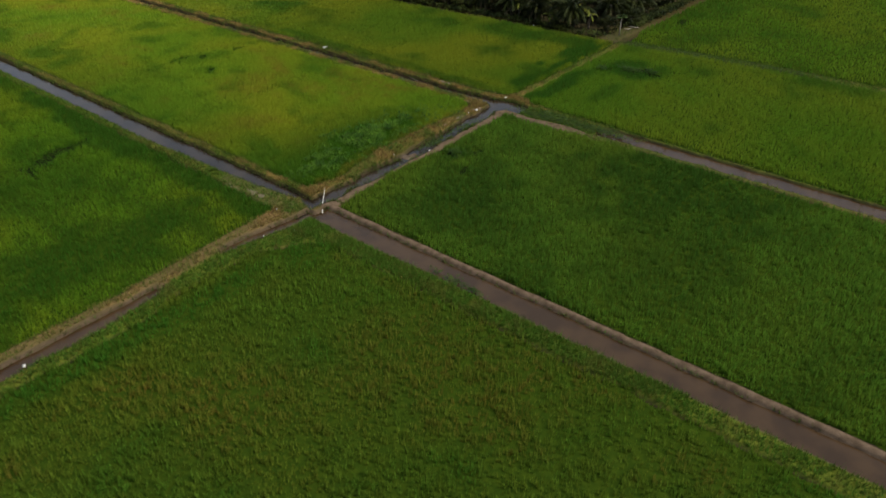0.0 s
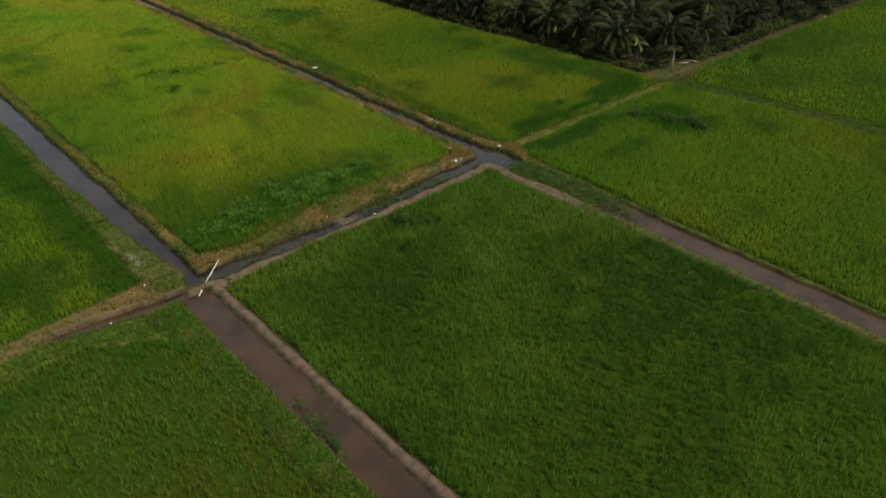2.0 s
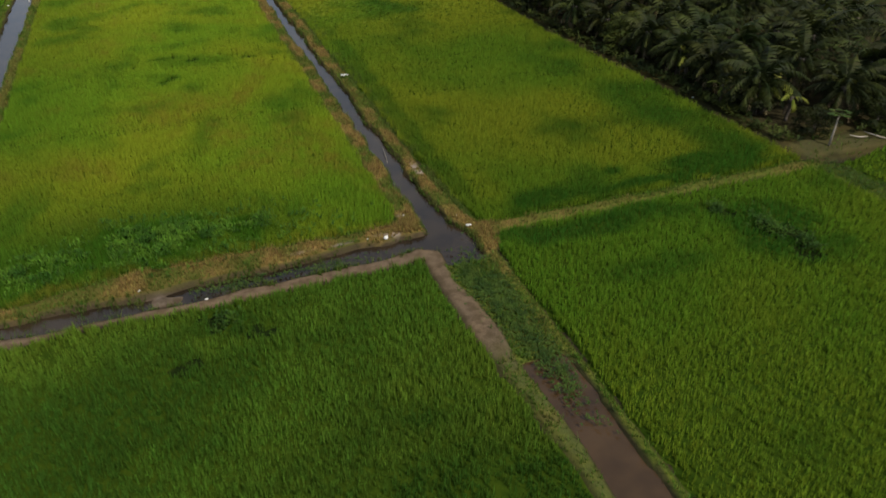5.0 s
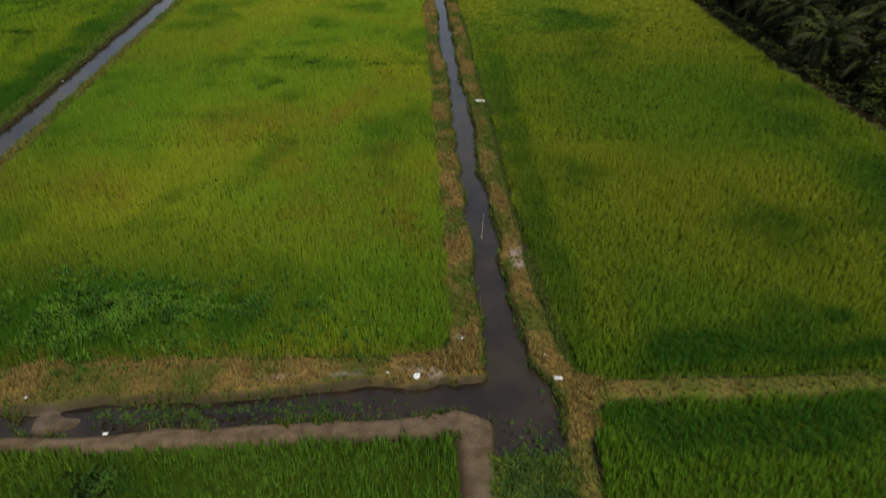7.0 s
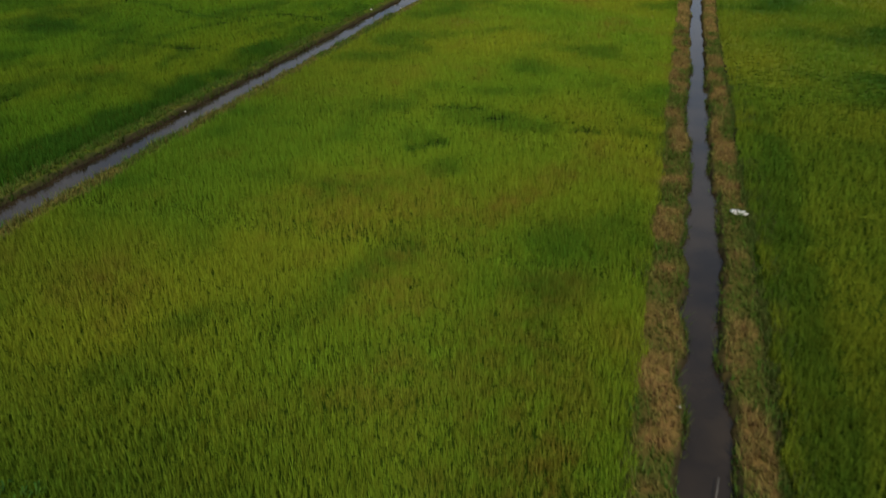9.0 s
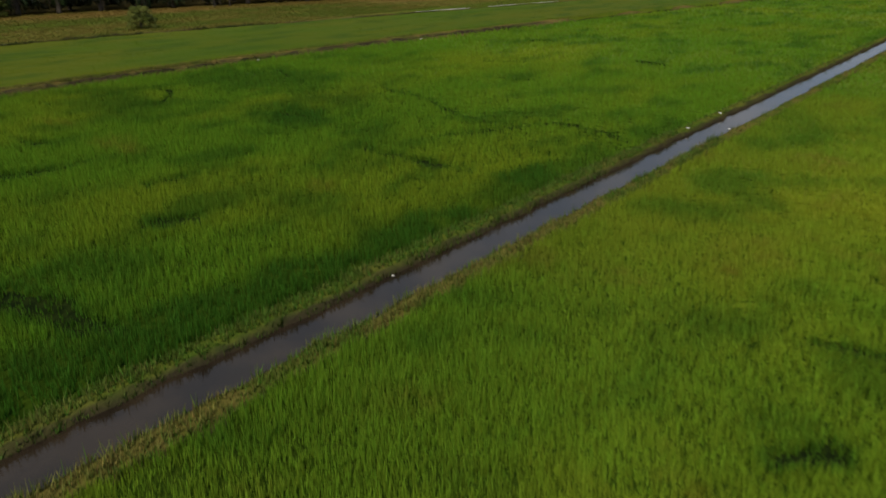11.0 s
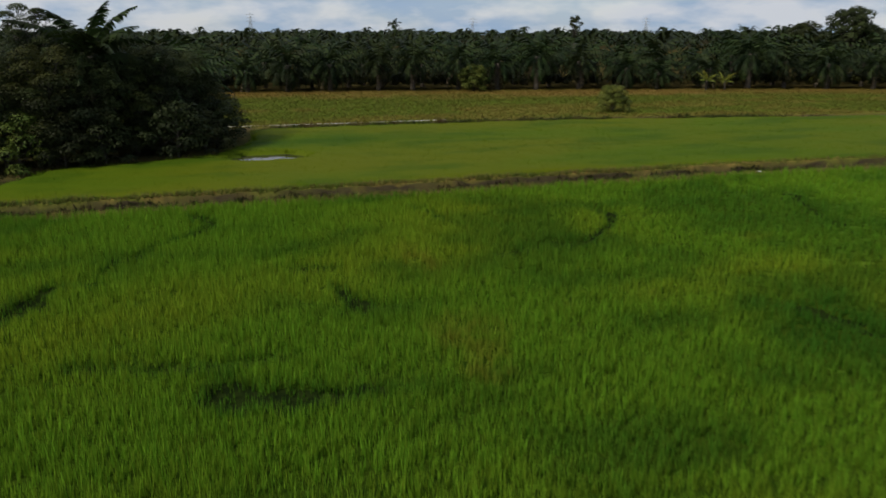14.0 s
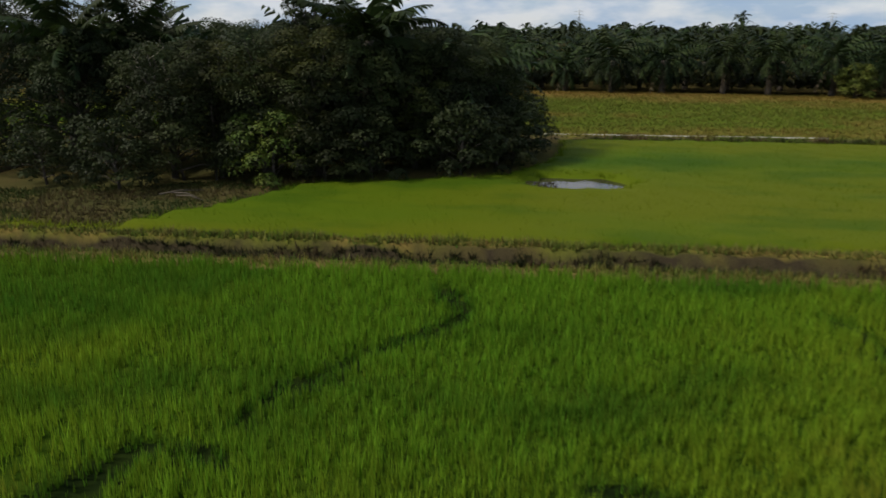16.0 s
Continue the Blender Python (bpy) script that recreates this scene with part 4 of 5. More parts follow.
def weed_stuff(name, label, spots, seed, leaf, height, mat=WEED_LEAF, soft=False, slim=0.2):
    """Broad-leaved weeds: short stems with folded leaves."""
    rng = np.random.default_rng(seed)
    pieces = []
    for cx, cy, rx, ry, count in spots:
        for _ in range(count):
            x, y = cx + rx * 0.52 * rng.normal(), cy + ry * 0.52 * rng.normal()
            if soft and float(vnoise(np.array(x), np.array(y), 1.0, 81)) < rng.uniform(0.25, 0.75):
                continue
            h = height * rng.uniform(0.5, 1.1)
            for _ in range(5):
                t, up = rng.uniform(0, 6.283), rng.uniform(0.4, 1.8) + (1.2 if soft else 0)
                d = np.array([math.cos(t), math.sin(t), up])
                w = np.array([-math.sin(t), math.cos(t), 0]) * leaf * slim
                base = np.array([x, y, -0.1 + h * rng.uniform(0.5, 1.0)])
                mid, tip = base + d * leaf * 0.5, base + d * leaf * np.array([1, 1, 0.35])
                pieces.append(([base, mid - w, mid + w, tip], [(0, 1, 2), (1, 3, 2)]))
    v, f = joined(pieces)
    return tagged(new(name, mesh_of(name, v, f, [mat])), label, "weeds", kind="stuff")


weed_stuff("broadleaf_weeds", "lush broad-leaved weeds standing in rice", [(-15.5, 3.9, 7.0, 2.4, 2300), (-23.6, 3.0, 2.4, 1.3, 420)], 41, 0.24, 0.55, WEED_LEAF, True, 0.1)
weed_stuff("dark_weeds", "dark tousled weeds among rice", [(-14.2, -4.4, 0.6, 0.8, 36), (16.2, -6.2, 0.8, 1.4, 110), (16.9, -8.4, 0.6, 0.8, 60), (14.6, -3.4, 0.5, 0.6, 40)], 44, 0.2, 0.62, DARK_LEAF)
verge = [(34 + 3 * k, 1.9, 2.2, 0.9, 70) for k in range(14)]
verge += [(float(grove_edge(yy)) + 0.7, yy, 0.7, 1.6, 18) for yy in np.arange(4, 70, 2.4)]
weed_stuff("grove_verge_weeds", "dark straggling weeds along a palm grove", verge, 46, 0.5, 0.6, GROVE_LEAF)
weed_stuff("ditch_weeds", "creeping water weeds filling a narrow ditch", [(-1.3, -5.2, 1.05, 2.2, 620), (-1.2, -8.4, 1.0, 3.2, 620), (-0.9, -12.2, 0.7, 3.4, 420), (-1.9, -4.6, 0.5, 1.4, 90), (-0.4, -7, 0.4, 4, 120), (-13.0, -1.2, 2.6, 0.45, 130), (-8.5, -1.1, 3.0, 0.3, 60),
           (25.9, -3.0, 1.0, 2.8, 260), (26.9, -9.5, 1.0, 5.5, 520), (28.0, -19, 1.0, 6, 420), (-29.4, 0.4, 0.4, 0.5, 20), (-29.7, -16.6, 0.4, 0.8, 60), (-29.9, -18.2, 0.35, 0.8, 50), (-29.6, -14.8, 0.25, 0.5, 18)], 42, 0.13, 0.17, DITCH_LEAF)
# Added dark ferns fill the gaps under the palms where shade lies.
shade_fern_spots = [(float(palm_edge(yy)) - 5.5, yy, 3.0, 3.4, 60) for yy in np.arange(-20, 240, 6.0)]
weed_stuff("palm_undergrowth", "dark ferns added to stand for shade under palms", shade_fern_spots, 45, 1.1, 2.2, GROVE_LEAF)
weed_stuff("creeper_thicket", "bright creeping thicket at the foot of palms", [(-133, 143, 7, 5.5, 900)], 43, 0.7, 1.7)


# ---- palms ----
def frond(rng, turn, rise, length, droop, stations, leaf, width, twist=0.0):
    """One feathered palm leaf: an arching rib with leaflets to both sides."""
    n = 9
    ang = [rise - droop * (k / (n - 1)) ** 1.25 for k in range(n)]
    out, z, rib = 0.0, 0.0, [(0.0, 0.0)]
    for k in range(1, n):
        out += math.cos(ang[k]) * length / (n - 1)
        z += math.sin(ang[k]) * length / (n - 1)
        rib.append((out, z))
    bend = rng.normal(0, 0.12)
    ct, st = math.cos(turn), math.sin(turn)

    def at(s):
        k = min(s * (n - 1), n - 1.001)
        i = int(k)
        o, h = (rib[i][0] + (rib[i + 1][0] - rib[i][0]) * (k - i), rib[i][1] + (rib[i + 1][1] - rib[i][1]) * (k - i))
        side = bend * o * o / length
        return np.array([o * ct - side * st, o * st + side * ct, h])

    across = np.array([-st, ct, 0.0])
    v, f = [], []
    for k in range(n):
        p, w = at(k / (n - 1)), 0.05 * (1 - 0.85 * k / (n - 1)) * (length / 4.5)
        v += [p - across * w, p + across * w]
    for k in range(n - 1):
        f += [(2 * k, 2 * k + 1, 2 * k + 3), (2 * k, 2 * k + 3, 2 * k + 2)]
    for k in range(stations):
        s = 0.14 + 0.85 * (k + 0.5) / stations
        p, q = at(s), at(min(s + 0.05, 0.999))
        ahead = (q - p) / (np.linalg.norm(q - p) + 1e-9)
        size = leaf * (math.sin(math.pi * min(1, 0.18 + 0.80 * s)) ** 0.7) * rng.uniform(0.8, 1.15)
        for sd in (-1, 1):
            fall = rng.uniform(-0.85, -0.15) + twist * sd
            d = across * sd * 0.85 + ahead * 0.55 + np.array([0, 0, fall])
            d = d / np.linalg.norm(d) * size
            a, b = p - ahead * width / 2, p + ahead * width / 2
            base = len(v)
            v += [a, b, p + d * 0.62 + ahead * width * 0.35, p + d + np.array([0, 0, -0.12 * size])]
            f += [(base, base + 1, base + 2), (base, base + 2, base + 3)]
    return np.array(v), np.array(f)


def palm_meshes(kind, seed, trunk, fronds, length, stations, leaf, width, skirt=6, leaf_mat=None, dead_mat=None, split=False, fan=1.85, sag=1.25):
    """Trunk, crown and dead-frond skirt of one palm."""
    rng = np.random.default_rng(seed)
    rings = 9
    pts = [(0.05 * math.sin(k * 0.7), 0.04 * math.cos(k), trunk * k / (rings - 1)) for k in range(rings)]
    girth = 0.34 if kind == "oil" else 0.14
    bole = [tube(pts, [girth * (1.25 if k == 0 else 1.0 + 0.08 * (k % 2)) for k in range(rings)], 8)]
    if kind == "oil":
        for k in range(46):
            a, h = k * 2.4, trunk * (0.15 + 0.85 * k / 46)
            r = girth * 1.0
            c = np.array([math.cos(a), math.sin(a), 0])
            s = np.array([-math.sin(a), math.cos(a), 0]) * 0.09
            b = c * r + np.array([0, 0, h - 0.12])
            bole.append(([b - s, b + s, b + c * 0.2 + np.array([0, 0, 0.3])], [(0, 1, 2)]))
    top = np.array([pts[-1][0], pts[-1][1], trunk - 0.1])
    leaves = []
    for k in range(fronds):
        u = (k + 0.5) / fronds
        rise = 1.38 - fan * u + rng.normal(0, 0.1)
        v, f = frond(rng, k * 2.39996 + rng.normal(0, 0.15), rise, length * (0.72 + 0.35 * math.sin(math.pi * min(1, u + 0.25))) * rng.uniform(0.9, 1.1),
                     sag + 0.75 * u + rng.normal(0, 0.15), stations, leaf, width, rng.normal(0, 0.25))
        leaves.append((v + top, f))
    dead = []
    for k in range(skirt):
        v, f = frond(rng, rng.uniform(0, 6.283), -0.5 - rng.uniform(0, 0.5), length * rng.uniform(0.6, 0.8), 0.7, max(6, stations // 2), leaf * 0.6, width, 0)
        dead.append((v + top - np.array([0, 0, 0.3]), f))
    out = {"trunk": mesh_of("trunk", *joined(bole), [PALM_BARK]), "crown": [mesh_of("frond", v, f, [leaf_mat or PALM_LEAF]) for v, f in leaves] if split else mesh_of("crown", *joined(leaves), [leaf_mat or PALM_LEAF])}
    if dead:
        out["dead_fronds"] = mesh_of("dead_fronds", *joined(dead), [dead_mat or PALM_DRY])
    return out


def palm_thing(name, label, meshes, group):
    ob = thing(name, label, "palm tree", group)
    for key, me in meshes.items():
        if isinstance(me, list):
            for one in me:
                part("frond", one, ob)
        else:
            part(key, me, ob, {"dead_fronds": "dry brown hanging fronds"}.get(key, ""))
    return ob


OIL = [palm_meshes("oil", 100 + k, (3.7, 4.3, 3.4, 4.6)[k], 34, (5.4, 5.8, 5.2, 5.6)[k], 12, 1.15, 0.23, (5, 7, 4, 8)[k]) for k in range(4)]
GROVE = [palm_meshes("oil", 130 + k, (3.9, 4.6, 3.4)[k], 30, (5.0, 5.4, 4.6)[k], 19, 1.0, 0.19, (14, 17, 12)[k], GROVE_LEAF, GROVE_DRY) for k in range(3)]
OIL_FAR = [palm_meshes("oil", 120 + k, (4.1, 4.6, 3.8)[k], 20, 5.4, 7, 1.3, 0.42, 0) for k in range(3)]
STOCK = {}


def plant_palm(meshes, key, label, group, x, y, scale, turn, z=0.0, name="oil_palm"):
    """Sets a palm; the first of a sort is built and the rest are copied from it."""
    m = pose(x, y, z, 0, 0, turn) @ Matrix.Diagonal((scale, scale, scale, 1))
    if key not in STOCK:
        STOCK[key] = palm_thing(name, label, meshes, group)
        STOCK[key].matrix_basis = m
        return STOCK[key]
    ob = copy_thing(STOCK[key], pose(x, y, z, 0, 0, turn))
    ob.scale = (scale, scale, scale)
    return ob


rng = random.Random(5)
# plantation along the meadow: two near rows in full, deeper rows lighter
y = -40.0
row = 0
while y < 262:
    for depth in range(5):
        x = palm_edge(y) - 2.5 - depth * 6.6 + rng.uniform(-0.8, 0.8)
        k = rng.randrange(4) if depth < 1 and y < 190 else rng.randrange(3)
        full = depth < 1 and y < 190
        plant_palm(OIL[k] if full else OIL_FAR[k], ("west", full, k), "mature oil palm with arching dark green fronds in a plantation row", "western plantation palms",
                   x, y + (3.6 if depth % 2 else 0) + rng.uniform(-0.9, 0.9), rng.uniform(0.82, 1.25), rng.uniform(0, 360), -0.1)
    y += 6.6
# grove east of the fields
gy_ = 3.2
while gy_ < 92:
    for depth in range(5 if gy_ < 40 else 3):
        if gy_ < 5 and depth == 0:
            continue
        k = rng.randrange(3)
        plant_palm(GROVE[k], ("east", k), "leafy oil palm in a dense dark grove", "eastern grove palms",
                   grove_edge(gy_) + 2.5 + depth * 5.0 + rng.uniform(-0.9, 0.9), gy_ + (2.4 if depth % 2 else 0) + rng.uniform(-0.8, 0.8), rng.uniform(0.66, 0.9), rng.uniform(0, 360), -0.1)
    gy_ += 4.9
for k in range(13):
    kk = rng.randrange(3)
    plant_palm(GROVE[kk], ("east", kk), "leafy oil palm in a dense dark grove", "eastern grove palms", 34 + 5 * k, 4.5 + rng.uniform(0, 2.5), rng.uniform(0.65, 0.85), rng.uniform(0, 360), -0.1)

YOUNG = palm_meshes("coco", 141, 2.2, 5, 1.9, 12, 0.5, 0.16, 3, PALM_YELLOW, None, True)
for x, y, s in ((26.5, 16.4, 1.0), (27.6, 8.1, 1.1), (28.3, 6.2, 0.9), (25.9, 10.9, 0.7)):
    plant_palm(YOUNG, "young", "young yellow-green palm at the grove's edge", "young yellow palms", x, y, s, rng.uniform(0, 360), 0.0, "young_palm")
COCO = palm_meshes("coco", 151, 1.8, 8, 2.5, 12, 0.5, 0.16, 0, PALM_YELLOW, None, True, 0.9, 0.55)
for x, y, s in ((-139.4, 102.8, 0.95), (-139.6, 106.4, 0.85)):
    plant_palm(COCO, "coco", "pale young coconut palm before the plantation", "young coconut palms", x, y, s, rng.uniform(0, 360), 0.0, "coconut_palm")
TALL = palm_meshes("coco", 161, 12.0, 14, 2.4, 8, 0.8, 0.25, 0, None, None, True)
plant_palm(TALL, "tall", "tall lone coconut palm above the far plantation", "", -250, 77.0, 1.0, 20, -1.0, "coconut_palm")
CLUMP_PALM = palm_meshes("oil", 171, 7.2, 34, 4.9, 22, 0.95, 0.24, 12, None, None, True, 1.75, 0.95)
plant_palm(CLUMP_PALM, "clump", "tall ragged palm rising out of a tree clump", "", -95.4, 20.1, 1.05, 40, 0.0, "oil_palm")
for x, y, s in ((-94.0, 2.2, 1.0), (-96.5, 5.4, 0.95)):
    plant_palm(CLUMP_PALM, "clump", "tall ragged palm rising out of a tree clump", "", x, y, s, rng.uniform(0, 360), 0.0)
for x, y, s in ((-99, 9.5, 1.2), (-104, 14.0, 1.2), (-99.5, 23.4, 1.15), (-104.5, 26.0, 1.0)):
    plant_palm(OIL[1], "wild", "old oil palm hung with dead fronds beside trees", "palms in the tree clump", x, y, s, rng.uniform(0, 360), 0.0)

# far plantation crowns, too many to count
pieces = []
nr = np.random.default_rng(77)
for k in range(900):
    y = nr.uniform(-140, 420)
    x = palm_edge(min(y, 260)) - 32 - nr.uniform(0, 190)
    pieces_z = 5.4 + nr.normal(0, 1.3)
    for j in range(11):
        t, up = j * 2.4 + nr.uniform(0, 1), 1.1 - 1.2 * j / 11
        d = np.array([math.cos(t), math.sin(t), 0])
        w = np.array([-math.sin(t), math.cos(t), 0]) * 0.55
        b = np.array([x, y, pieces_z])
        m1 = b + d * 1.6 + np.array([0, 0, 1.7 * up + 0.5])
        tip = b + d * 4.0 + np.array([0, 0, 1.9 * up - 0.9])
        pieces.append(([b, m1 - w, m1 + w, tip], [(0, 1, 2), (1, 3, 2)]))
for k in range(520):
    x, y = nr.uniform(-110, 70), 245 + nr.uniform(0, 90)
    for j in range(11):
        t, up = j * 2.4 + nr.uniform(0, 1), 1.1 - 1.2 * j / 11
        d = np.array([math.cos(t), math.sin(t), 0])
        w = np.array([-math.sin(t), math.cos(t), 0]) * 0.6
        b = np.array([x, y, 4.2])
        m1 = b + d * 1.6 + np.array([0, 0, 1.7 * up + 0.5])
        tip = b + d * 4.4 + np.array([0, 0, 1.9 * up - 1.6])
        pieces.append(([b, m1 - w, m1 + w, tip], [(0, 1, 2), (1, 3, 2)]))
for k in range(1300):
    y = nr.uniform(-500, 900)
    x = palm_edge(min(max(y, -60), 260)) - 215 - 650 * nr.uniform(0, 1) ** 1.5
    top = 5.2 + nr.normal(0, 1.0)
    for j in range(9):
        t, up = j * 2.4 + nr.uniform(0, 1), 1.1 - 1.2 * j / 9
        d = np.array([math.cos(t), math.sin(t), 0])
        w = np.array([-math.sin(t), math.cos(t), 0]) * 1.1
        b = np.array([x, y, top])
        m1 = b + d * 2.6 + np.array([0, 0, 1.9 * up + 0.4])
        tip = b + d * 6.5 + np.array([0, 0, 1.6 * up - 2.6])
        pieces.append(([b, m1 - w, m1 + w, tip], [(0, 1, 2), (1, 3, 2)]))
v, f = joined(pieces)
tagged(new("far_palms", mesh_of("far_palms", v, f, [PALM_LEAF])), "far oil palm plantation, a level sea of crowns", "woods", kind="stuff")


# ---- broad-leaved trees ----
def tree_meshes(seed, height, spread, base, clusters, leaves, leaf, mat, bark=TREE_BARK):
    """A trunk with limbs, and a crown of many small leaves in uneven clumps."""
    rng = np.random.default_rng(seed)
    wood, foliage = [], []
    trunk_top = height * 0.55
    lean = rng.normal(0, 0.25, 2)
    wood.append(tube([(0, 0, -0.3), (lean[0] * 0.3, lean[1] * 0.3, trunk_top * 0.5), (lean[0], lean[1], trunk_top)], [height * 0.028, height * 0.022, height * 0.013], 8))
    for k in range(clusters):
        a = k * 2.39996 + rng.uniform(0, 0.6)
        u = (k + 0.5) / clusters
        z = base + (height - base) * (u ** 0.8)
        wide = spread * math.sqrt(max(0.05, 1 - ((z - base) / (height - base) * 1.15 - 0.28) ** 2)) * rng.uniform(0.45, 1.0)
        c = np.array([lean[0] + math.cos(a) * wide, lean[1] + math.sin(a) * wide, z])
        start = np.array([lean[0] * 0.7, lean[1] * 0.7, min(trunk_top, max(0.4, z * 0.6))])
        wood.append(tube([start, (start + c) / 2 + np.array([0, 0, 0.25]), c], [height * 0.010, height * 0.006, 0.015], 5))
        size = spread * rng.uniform(0.24, 0.40)
        n = leaves
        d = rng.normal(0, 1, (n, 3))
        d[:, 2] = np.where(rng.random(n) < 0.65, np.abs(d[:, 2]), d[:, 2])
        d /= np.linalg.norm(d, axis=1, keepdims=True)
        p = c + d * (rng.uniform(0.55, 1.0, (n, 1)) ** 0.5) * size * np.array([1.1, 1.1, 0.72])
        t = rng.normal(0, 0.8, (n, 3))
        t += d * (0.35 - (t * d).sum(1, keepdims=True)) + np.array([0, 0, -0.35])
        t /= np.linalg.norm(t, axis=1, keepdims=True)
        s = np.cross(t, rng.normal(0, 0.3, (n, 3)) + d)
        s /= np.linalg.norm(s, axis=1, keepdims=True) + 1e-9
        L = leaf * rng.uniform(0.6, 1.3, (n, 1))
        q = np.stack([p - s * L * 0.3, p + s * L * 0.3, p + t * L], 1).reshape(-1, 3)
        foliage.append((q, np.arange(3 * n).reshape(-1, 3)))
    return {"trunk": mesh_of("trunk", *joined(wood), [bark]), "crown": mesh_of("crown", *joined(foliage), [mat])}


def plant_tree(meshes, key, name, label, group, x, y, scale, turn, z=0.0, category="tree"):
    m = pose(x, y, z, 0, 0, turn)
    if key not in STOCK:
        STOCK[key] = thing(name, label, category, group)
        for k, me in meshes.items():
            part(k, me, STOCK[key])
        STOCK[key].matrix_basis = m
        STOCK[key].scale = (scale, scale, scale)
        return STOCK[key]
    ob = copy_thing(STOCK[key], m)
    ob.scale = (scale, scale, scale)
    return ob


BROAD = [tree_meshes(200 + k, (8.6, 9.4, 7.4)[k], (3.6, 4.0, 3.4)[k], 0.6, 38, 640, 0.15, TREE_LEAF) for k in range(3)]
GROVE_SHRUB = tree_meshes(215, 3.4, 2.2, 0.2, 18, 170, 0.24, GROVE_LEAF)
SHRUB = [tree_meshes(210 + k, 3.6, 2.3, 0.2, 18, 170, 0.21, (TREE_LEAF, TREE_LEAF_LIGHT)[k]) for k in range(2)]
OLIVE_LIT = tree_meshes(204, 8.2, 2.9, 1.2, 34, 560, 0.15, TREE_LEAF_OLIVE_LIT)
for n, (x, y, s) in enumerate(((-93.0, 17.6, 0.98), (-92.4, 12.0, 0.9), (-96.2, 22.6, 0.85), (-101.0, 27.4, 0.72))):
    plant_tree(OLIVE_LIT, "olive", "broadleaf_tree", "tree at the front of a dark clump, sunlight painted in its olive leaves", "tree clump", x, y, s, n * 83)
for n, (x, y, s, k) in enumerate(((-93.5, 3.0, 0.9, 0), (-91.6, 9.5, 0.95, 2), (-92.6, 14.5, 0.85, 1), (-93.8, 19.4, 0.98, 2), (-96.9, 24.2, 0.9, 0), (-100.5, 26.2, 0.8, 1),
                                  (-98.5, 15.5, 1.0, 0), (-100.0, 20.5, 0.9, 1), (-104.5, 24.5, 1.0, 2), (-97.5, 5.0, 1.05, 1), (-94, -3.5, 1.1, 0), (-104.5, 6, 1.1, 2), (-105.5, 17, 1.05, 0),
                                  (-93, -11, 1.1, 1), (-101, -4, 1.15, 1))):
    plant_tree(BROAD[k], ("broad", k), "broadleaf_tree", "dark dense broad-leaved tree in a clump at the field's edge", "tree clump", x, y, s, n * 77)
for n, (x, y, s, k) in enumerate(((-91.0, 15.6, 1.05, 1), (-92.6, 20.8, 1.1, 0), (-88.4, 8.0, 1.0, 0), (-94.3, 25.6, 1.1, 0), (-98.4, 28.4, 1.0, 0), (-101.8, 28.6, 1.0, 0), (-96.0, 27.6, 0.9, 0), (-89.5, 3.0, 0.8, 0), (-91.5, 18.4, 0.9, 0))):
    plant_tree(SHRUB[k], ("shrub", k), "shrub", "leafy shrub at the foot of a tree clump", "clump shrubs", x, y, s, n * 61, 0.0, "shrub")
for n in range(12):
    yy = 3 + n * 5.6 + rng.uniform(-1, 1)
    k = 1 if n % 8 == 4 else 0
    plant_tree(SHRUB[1] if k else GROVE_SHRUB, ("undergrowth", k), "shrub", "dark undergrowth shrub between grove palms", "grove undergrowth", grove_edge(yy) + 2.2 + rng.uniform(0, 1.4), yy, rng.uniform(0.6, 1.0), n * 47, -0.1, "shrub")
for n in range(7):
    plant_tree(GROVE_SHRUB, ("undergrowth", 0), "shrub", "dark undergrowth shrub between grove palms", "grove undergrowth", 33.5 + n * 6.1, 3.0 - 0.04 * n + rng.uniform(-0.6, 0.8), rng.uniform(0.6, 0.95), n * 47, -0.1, "shrub")
plant_tree(SHRUB[1], ("undergrowth", 1), "shrub", "light green leafy shrub at the edge of a palm grove", "grove undergrowth", 26.1, 25.5, 0.8, 30, -0.1, "shrub")
LONE = tree_meshes(220, 3.5, 2.25, 0.25, 30, 520, 0.15, BUSH_LEAF)
plant_tree(LONE, "lone", "round_bush", "round light green bush alone in the meadow", "", -115.4, 73.4, 0.82, 10, 0.0, "bush")
SLIM = tree_meshes(205, 10.9, 2.1, 5.5, 18, 360, 0.17, TREE_LEAF)
plant_tree(SLIM, "slim", "broadleaf_tree", "slim dark tree overtopping a tree clump", "", -97.6, 15.4, 1.0, 20)
LIGHT = tree_meshes(221, 6.2, 3.4, 0.8, 26, 200, 0.42, TREE_LEAF_LIGHT)
plant_tree(LIGHT, "light", "broadleaf_tree", "light green tree before the plantation", "", -149.3, 67.3, 0.62, 10)
HIGH = tree_meshes(222, 14.5, 5.2, 5.0, 34, 220, 0.55, TREE_LEAF)
for x, y, s in ((-163, 152, 0.9), (-170, 147, 0.72), (-164, 158, 0.66), (-160, 166, 0.6)):
    plant_tree(HIGH, "high", "broadleaf_tree", "tall dark tree overtopping the plantation", "tall plantation trees", x, y, s, x * 3)
FAR_TREE = tree_meshes(223, 14.2, 1.9, 10.6, 9, 60, 0.6, TREE_LEAF)
plant_tree(FAR_TREE, "far", "broadleaf_tree", "thin tall tree far over the plantation", "", -250, 133, 1.0, 0, -1.0)
plant_tree(tree_meshes(224, 15, 7, 3.0, 30, 60, 0.9, TREE_LEAF), "round", "broadleaf_tree", "round tree far behind the palms", "", -185, 258, 0.62, 0)
